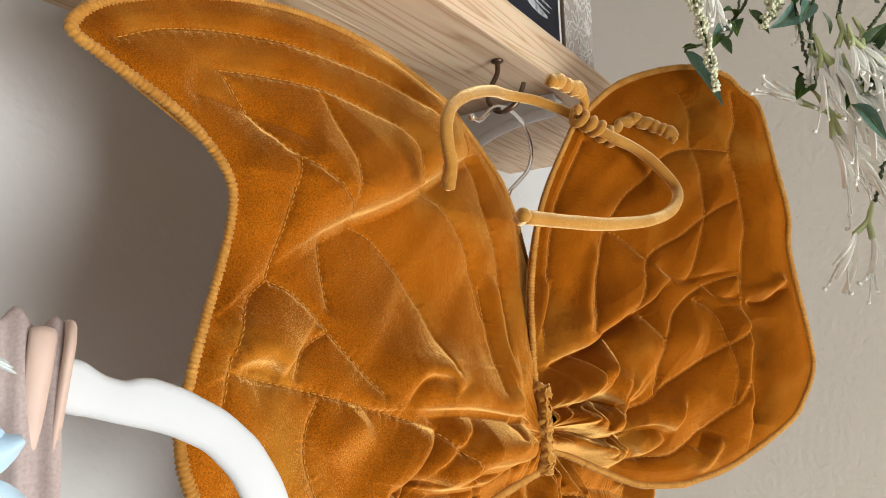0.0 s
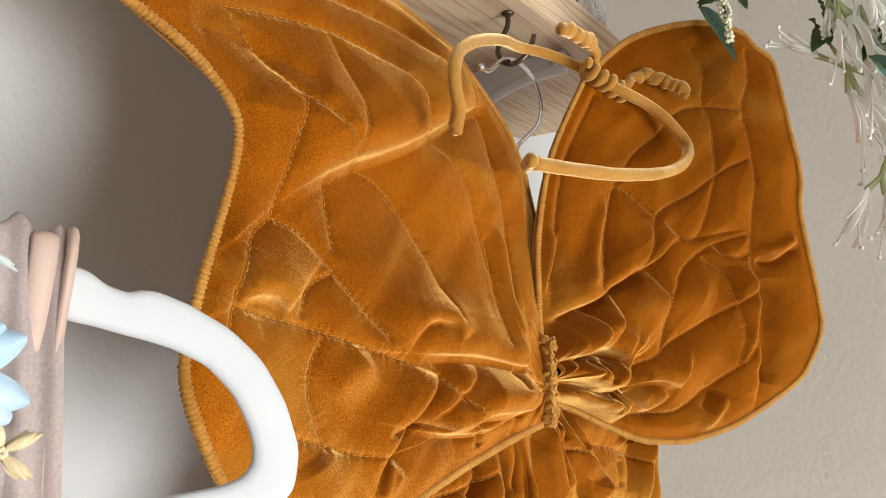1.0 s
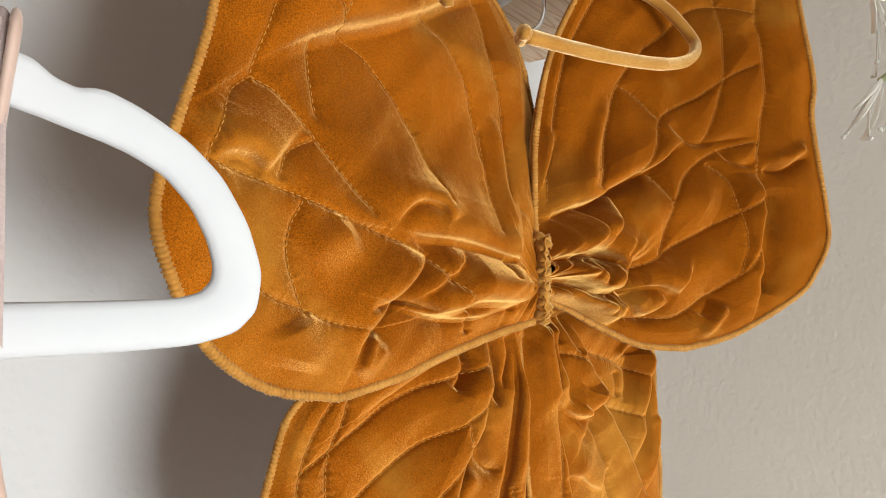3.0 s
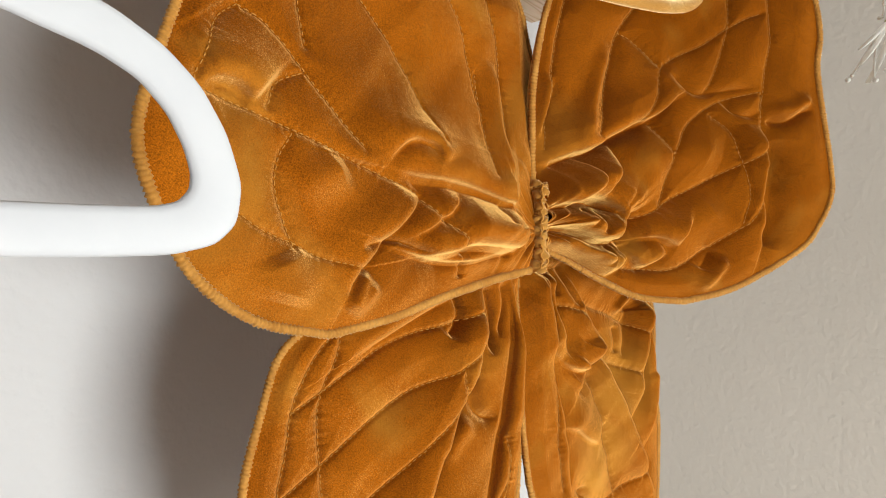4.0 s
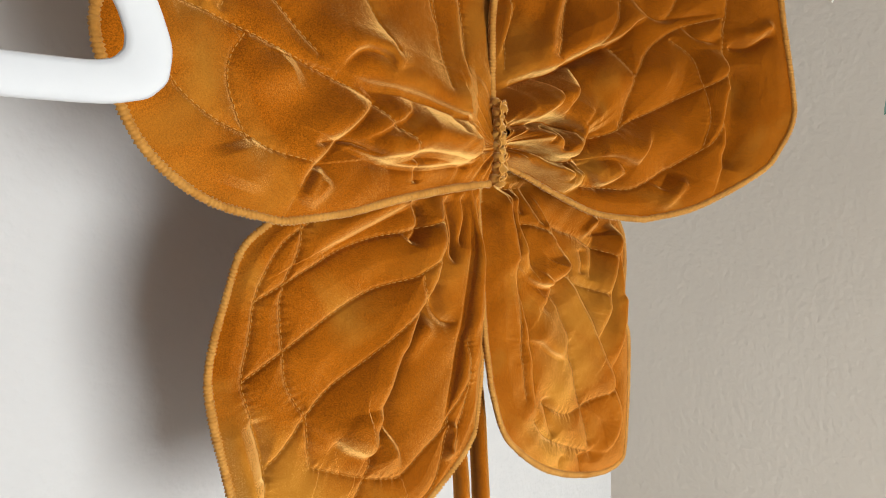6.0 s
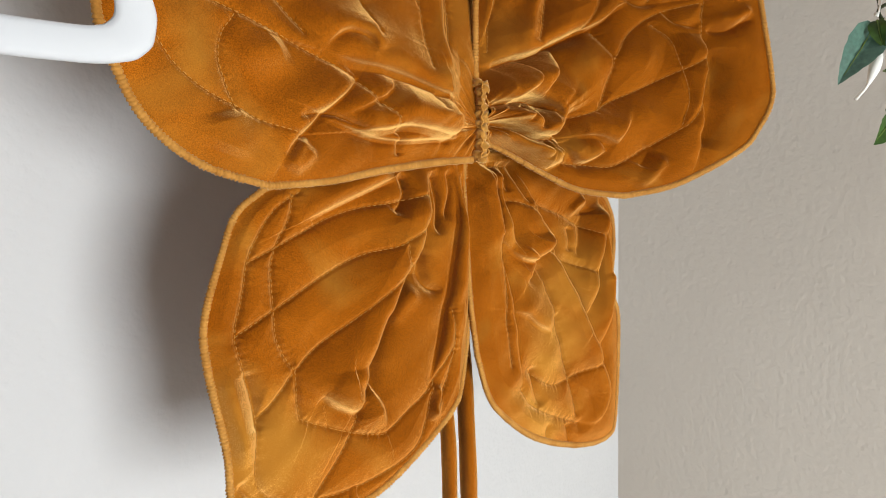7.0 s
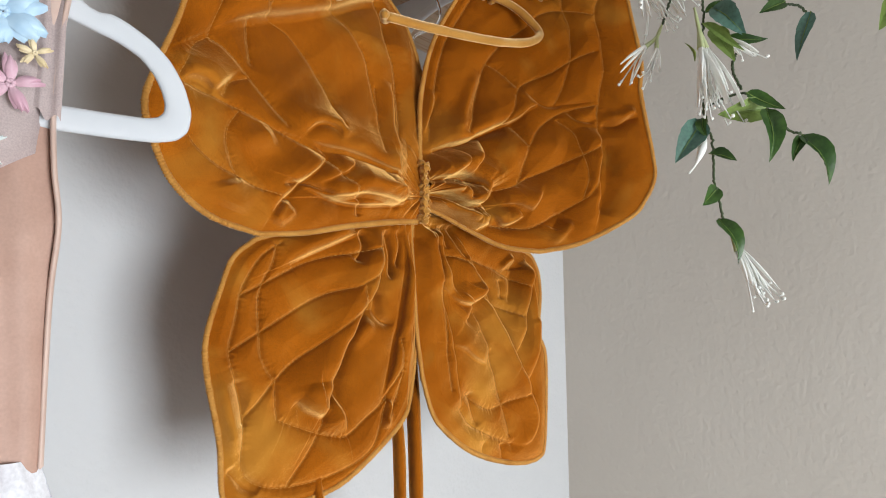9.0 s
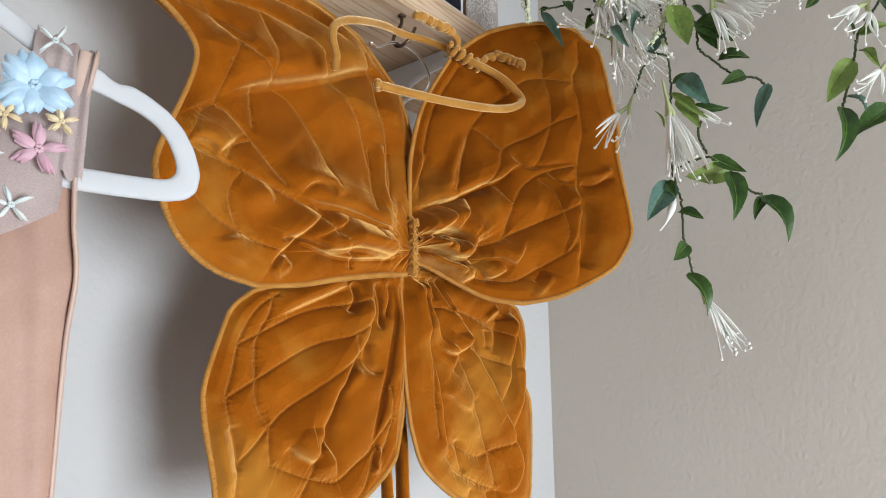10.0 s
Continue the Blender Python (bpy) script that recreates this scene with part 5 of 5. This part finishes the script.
def bloom(owner, base, tip, count, spread):
    """A honeysuckle blossom: pale green tubes that open into long white petals and stamens with knobbed tips."""
    b, t = np.array(base), np.array(tip)
    d = t - b
    ln = np.linalg.norm(d)
    d /= ln
    s = np.cross(d, (0, 1, 0.2))
    s /= np.linalg.norm(s)
    o = np.cross(s, d)
    petals, threads, tips, tubes = [], [], [], []
    heads = max(1, count // 4)
    loose = 0.35 + 1.2 * spread
    view = -np.array((0.1, 1.0, 0.25))
    for k in range(heads):
        a = spread * 0.9 * ((-1 + 2 * (k + 0.5) / heads) if heads > 1 else 0) + grng.uniform(-0.08, 0.08)
        q = grng.uniform(-0.35, 0.2) * spread
        dk = d + s * a + o * q
        dk /= np.linalg.norm(dk)
        e = b + dk * ln * 0.40 + s * a * ln * 0.05
        tubes.append(tube(smooth_line([b, b + d * ln * 0.2, e], 10), np.linspace(0.0011, 0.0026, 10), 8))
        for m in range(3):
            aa = loose * ((m - 1) * 0.32 + grng.uniform(-0.15, 0.15))
            dd = dk + s * aa + o * grng.uniform(-0.3, 0.1)
            dd /= np.linalg.norm(dd)
            petals.append(petal(e - dk * 0.004, dd, ln * grng.uniform(0.42, 0.66), grng.uniform(0.0017, 0.0029), view + 0.4 * s * aa, grng.uniform(0.15, 0.55), 9, 5))
        for m in range(4):
            aa, qq = loose * grng.uniform(-0.45, 0.45), loose * grng.uniform(-0.35, 0.15)
            dd = dk + s * aa + o * qq
            end = e + dd * ln * grng.uniform(0.42, 0.68) + np.array((0, 0, -0.05 * ln * grng.random()))
            mid = e + (dk * 0.28 + s * aa * 0.10 + o * qq * 0.2) * ln
            curl = end + (s * aa * 0.9 + np.array((0, -0.1, 0.12))) * ln * 0.10
            line = smooth_line([e - dk * 0.006, mid, end, curl], 14)
            threads.append(tube(line, np.linspace(0.0010, 0.0006, 14), 6))
            tips.append(ball(line[-1], grng.uniform(0.0013, 0.0020), 5, 7))
    head = part("blossom", join(*tubes), M_PETAL_GREEN, owner, "white honeysuckle blossom with pale green tubes")
    for shape in petals:
        part("petal", shape, M_PETAL, head)
    for thread, tip_ball in zip(threads, tips):
        part("stamen", join(thread, tip_ball), M_PETAL, head)


def bud(owner, base, tip, count, spread):
    b, t = np.array(base), np.array(tip)
    part("bud", tube(smooth_line([b, b + (t - b) * 0.5 + np.array((0.003, 0, -0.002)), t + np.array((0.002, 0, -0.012)), t + np.array((-0.006, 0, -0.022))], 12),
                     [0.0008, 0.0014, 0.0024, 0.0036, 0.0042, 0.0040, 0.0032, 0.0022, 0.0012, 0.0009, 0.0009, 0.0012], 8), M_PETAL, owner)


def spike(owner, base, tip):
    """A drooping head of many small cream seeds."""
    b, t = np.array(base), np.array(tip)
    core = part("seed_stalk", tube(smooth_line([b, (b + t) / 2 + np.array((0.004, 0, 0)), t], 20), 0.0010, 6), M_STEM, owner)
    seeds = []
    for k in range(320):
        f = grng.random() ** 0.8
        r = 0.0095 * (1 - 0.55 * f) * (0.75 + 0.35 * math.sin(f * 26))
        a, q = grng.uniform(0, 6.283), grng.random() ** 0.5
        c = b + (t - b) * f + np.array((0.004 * math.sin(3.1 * f), 0, 0)) + r * q * np.array((math.cos(a), math.sin(a), grng.uniform(-0.4, 0.4)))
        seeds.append(ball(c, grng.uniform(0.0010, 0.0018), 4, 5))
    tagged(part("seed_head", join(*seeds), M_GRAIN, core, "cream and green seed head"), kind="stuff")


# both vines come down from the ceiling
stem(vine, [(0.36, 0.50, ROOM_H), (0.37, 0.50, 2.1), (0.375, 0.50, 1.85), (0.372, 0.50, 1.74)])
stem(vine, [(0.372, 0.50, 1.80), (0.385, 0.50, 1.76), (0.397, 0.50, 1.72)])
stem(vine, [(0.37, 0.50, 1.95), (0.33, 0.53, 1.85), (0.31, 0.54, 1.73)])
stem(vine_b, [(0.53, 0.42, ROOM_H), (0.535, 0.42, 2.0), (0.53, 0.42, 1.68)])
# main trailing stem
stem(vine, [(0.372, 0.5, 1.74), (0.373, 0.5, 1.696), (0.378, 0.5, 1.626), (0.378, 0.5, 1.589), (0.373, 0.5, 1.498), (0.38, 0.5, 1.454), (0.38, 0.5, 1.42), (0.384, 0.5, 1.392), (0.387, 0.5, 1.371)])
leaf(vine, (0.371, 0.5, 1.477), (0.34, 0.488, 1.431), 0.5)
leaf(vine, (0.372, 0.5, 1.48), (0.372, 0.488, 1.455), 0.5)
leaf(vine, (0.376, 0.5, 1.443), (0.399, 0.488, 1.432), 0.62)
leaf(vine, (0.383, 0.5, 1.408), (0.364, 0.488, 1.388), 0.62)
leaf(vine, (0.382, 0.5, 1.377), (0.393, 0.488, 1.329), 0.42)
bloom(vine, (0.387, 0.5, 1.376), (0.416, 0.49, 1.296), 12, 0.16)
bud(vine, (0.375, 0.5, 1.463), (0.359, 0.49, 1.443), 3, 0.2)
# side branch
stem(vine, [(0.37, 0.49, 1.486), (0.386, 0.49, 1.494), (0.412, 0.49, 1.501), (0.43, 0.49, 1.487), (0.444, 0.49, 1.466), (0.462, 0.49, 1.457)])
leaf(vine, (0.431, 0.49, 1.484), (0.38, 0.478, 1.476), 0.5)
leaf(vine, (0.409, 0.48, 1.498), (0.44, 0.468, 1.476), 0.4)
leaf(vine, (0.427, 0.48, 1.481), (0.421, 0.468, 1.424), 0.42)
leaf(vine, (0.458, 0.48, 1.454), (0.473, 0.468, 1.4), 0.48)
leaf(vine, (0.457, 0.48, 1.452), (0.443, 0.468, 1.424), 0.4)
# upper branch
stem(vine, [(0.396, 0.5, 1.717), (0.403, 0.5, 1.682), (0.412, 0.5, 1.662), (0.412, 0.5, 1.635), (0.427, 0.5, 1.618), (0.449, 0.5, 1.6), (0.473, 0.5, 1.594), (0.485, 0.5, 1.58)])
leaf(vine, (0.432, 0.5, 1.618), (0.463, 0.488, 1.613), 0.55)
leaf(vine, (0.46, 0.5, 1.6), (0.429, 0.488, 1.583), 0.45)
leaf(vine, (0.484, 0.5, 1.588), (0.462, 0.488, 1.531), 0.26)
leaf(vine, (0.411, 0.5, 1.666), (0.448, 0.488, 1.634), 0.62)
leaf(vine, (0.417, 0.5, 1.662), (0.429, 0.488, 1.625), 0.45)
leaf(vine, (0.383, 0.485, 1.68), (0.393, 0.473, 1.624), 0.62)
leaf(vine, (0.387, 0.5, 1.597), (0.416, 0.488, 1.559), 0.55)
leaf(vine, (0.383, 0.51, 1.597), (0.407, 0.498, 1.602), 0.4)
leaf(vine, (0.393, 0.5, 1.557), (0.436, 0.488, 1.556), 0.3)
leaf(vine, (0.385, 0.5, 1.574), (0.403, 0.488, 1.533), 0.45)
leaf(vine, (0.374, 0.49, 1.576), (0.41, 0.478, 1.54), 0.2)
leaf(vine, (0.359, 0.51, 1.637), (0.378, 0.498, 1.656), 0.5)
leaf(vine, (0.317, 0.505, 1.668), (0.335, 0.493, 1.634), 0.3)
leaf(vine, (0.373, 0.52, 1.549), (0.36, 0.508, 1.564), 0.4)
leaf(vine, (0.409, 0.5, 1.687), (0.423, 0.488, 1.665), 0.6)
leaf(vine, (0.349, 0.5, 1.683), (0.338, 0.488, 1.647), 0.25)
stem(vine, [(0.381, 0.51, 1.631), (0.361, 0.51, 1.637), (0.345, 0.51, 1.643)])
stem(vine, [(0.408, 0.5, 1.546), (0.404, 0.5, 1.53), (0.411, 0.5, 1.509)])
bloom(vine, (0.315, 0.55, 1.696), (0.365, 0.54, 1.603), 12, 0.4)
bloom(vine, (0.324, 0.55, 1.676), (0.269, 0.54, 1.702), 4, 0.2)
bloom(vine, (0.324, 0.51, 1.735), (0.329, 0.5, 1.677), 8, 0.5)
bloom(vine, (0.333, 0.51, 1.72), (0.36, 0.5, 1.668), 8, 0.5)
bloom(vine, (0.417, 0.49, 1.702), (0.464, 0.48, 1.638), 16, 0.45)
bloom(vine, (0.367, 0.49, 1.593), (0.38, 0.48, 1.478), 16, 0.22)
bloom(vine, (0.346, 0.538, 1.6), (0.312, 0.528, 1.522), 8, 0.4)
bloom(vine, (0.377, 0.5, 1.581), (0.422, 0.49, 1.532), 4, 0.2)
bloom(vine, (0.372, 0.5, 1.647), (0.377, 0.49, 1.62), 4, 0.2)
stem(vine, [(0.373, 0.535, 1.644), (0.357, 0.535, 1.629), (0.345, 0.535, 1.598)])
stem(vine, [(0.312, 0.55, 1.778), (0.32, 0.55, 1.726), (0.315, 0.55, 1.696)])
spike(vine, (0.391, 0.49, 1.711), (0.357, 0.49, 1.635))
# the crown of the vine
stem(vine, [(0.278, 0.56, 1.804), (0.27, 0.56, 1.78), (0.26, 0.56, 1.767), (0.253, 0.56, 1.758)])
stem(vine, [(0.299, 0.54, 1.797), (0.301, 0.54, 1.772), (0.305, 0.54, 1.732), (0.308, 0.54, 1.712)])
stem(vine, [(0.349, 0.54, 1.795), (0.341, 0.54, 1.77), (0.336, 0.54, 1.755)])
stem(vine, [(0.388, 0.53, 1.783), (0.366, 0.53, 1.754), (0.35, 0.53, 1.735)])
leaf(vine, (0.26, 0.56, 1.768), (0.243, 0.548, 1.765), 0.5)
leaf(vine, (0.254, 0.56, 1.757), (0.235, 0.548, 1.745), 0.6)
leaf(vine, (0.255, 0.56, 1.763), (0.255, 0.548, 1.744), 0.7)
leaf(vine, (0.246, 0.56, 1.753), (0.232, 0.548, 1.734), 0.4)
leaf(vine, (0.268, 0.55, 1.769), (0.277, 0.538, 1.741), 0.45)
leaf(vine, (0.308, 0.55, 1.764), (0.277, 0.538, 1.746), 0.55)
leaf(vine, (0.299, 0.54, 1.769), (0.311, 0.528, 1.772), 0.6)
leaf(vine, (0.315, 0.54, 1.769), (0.297, 0.528, 1.746), 0.5)
leaf(vine, (0.362, 0.53, 1.687), (0.32, 0.518, 1.667), 0.6)
leaf(vine, (0.348, 0.53, 1.719), (0.362, 0.518, 1.739), 0.7)
leaf(vine, (0.305, 0.55, 1.709), (0.292, 0.538, 1.712), 0.5)
leaf(vine, (0.309, 0.55, 1.706), (0.293, 0.538, 1.684), 0.6)
leaf(vine, (0.323, 0.53, 1.708), (0.326, 0.518, 1.689), 0.6)
leaf(vine, (0.362, 0.53, 1.762), (0.332, 0.518, 1.764), 0.5)
leaf(vine, (0.328, 0.54, 1.741), (0.316, 0.528, 1.755), 0.3)
leaf(vine, (0.295, 0.55, 1.782), (0.273, 0.538, 1.781), 0.5)
bloom(vine, (0.336, 0.54, 1.76), (0.343, 0.53, 1.676), 12, 0.35)
bloom(vine, (0.309, 0.53, 1.737), (0.322, 0.52, 1.66), 12, 0.3)
bloom(vine, (0.327, 0.525, 1.717), (0.34, 0.515, 1.619), 12, 0.3)
bloom(vine, (0.342, 0.53, 1.75), (0.365, 0.52, 1.688), 12, 0.35)
bloom(vine, (0.316, 0.55, 1.741), (0.314, 0.54, 1.693), 8, 0.35)
bloom(vine, (0.306, 0.55, 1.766), (0.306, 0.54, 1.729), 4, 0.3)
bloom(vine, (0.232, 0.54, 1.794), (0.231, 0.53, 1.747), 8, 0.3)
bloom(vine, (0.348, 0.53, 1.662), (0.362, 0.52, 1.629), 4, 0.2)
spike(vine, (0.289, 0.54, 1.792), (0.273, 0.54, 1.748))
# small tendril over the wing
stem(vine, [(0.313, 0.65, 1.846), (0.299, 0.65, 1.798), (0.283, 0.65, 1.786), (0.253, 0.65, 1.78), (0.25, 0.65, 1.775)])
leaf(vine, (0.25, 0.65, 1.777), (0.277, 0.638, 1.714), 0.24)
leaf(vine, (0.283, 0.65, 1.792), (0.29, 0.638, 1.767), 0.6)
leaf(vine, (0.247, 0.65, 1.78), (0.26, 0.638, 1.776), 0.4)
spike(vine, (0.202, 0.526, 1.802), (0.224, 0.526, 1.69))
# second vine, nearer the window
stem(vine_b, [(0.579, 0.42, 1.674), (0.567, 0.42, 1.637), (0.542, 0.42, 1.6), (0.533, 0.42, 1.564), (0.522, 0.42, 1.535), (0.518, 0.42, 1.524)])
leaf(vine_b, (0.533, 0.42, 1.574), (0.498, 0.408, 1.524), 0.4)
leaf(vine_b, (0.518, 0.42, 1.524), (0.498, 0.408, 1.464), 0.34)
leaf(vine_b, (0.542, 0.42, 1.6), (0.565, 0.408, 1.603), 0.6)
leaf(vine_b, (0.538, 0.42, 1.6), (0.523, 0.408, 1.613), 0.32)
leaf(vine_b, (0.524, 0.42, 1.535), (0.532, 0.408, 1.512), 0.48)
leaf(vine_b, (0.562, 0.42, 1.522), (0.52, 0.408, 1.489), 0.48)
leaf(vine_b, (0.541, 0.42, 1.583), (0.552, 0.408, 1.558), 0.4)
leaf(vine_b, (0.569, 0.42, 1.637), (0.573, 0.408, 1.593), 0.4)
leaf(vine_b, (0.51, 0.42, 1.646), (0.489, 0.408, 1.624), 0.32)
bloom(vine_b, (0.562, 0.42, 1.643), (0.521, 0.41, 1.59), 9, 0.5)
bloom(vine_b, (0.572, 0.42, 1.578), (0.523, 0.41, 1.519), 6, 0.5)
bloom(vine_b, (0.508, 0.42, 1.653), (0.474, 0.41, 1.626), 6, 0.4)
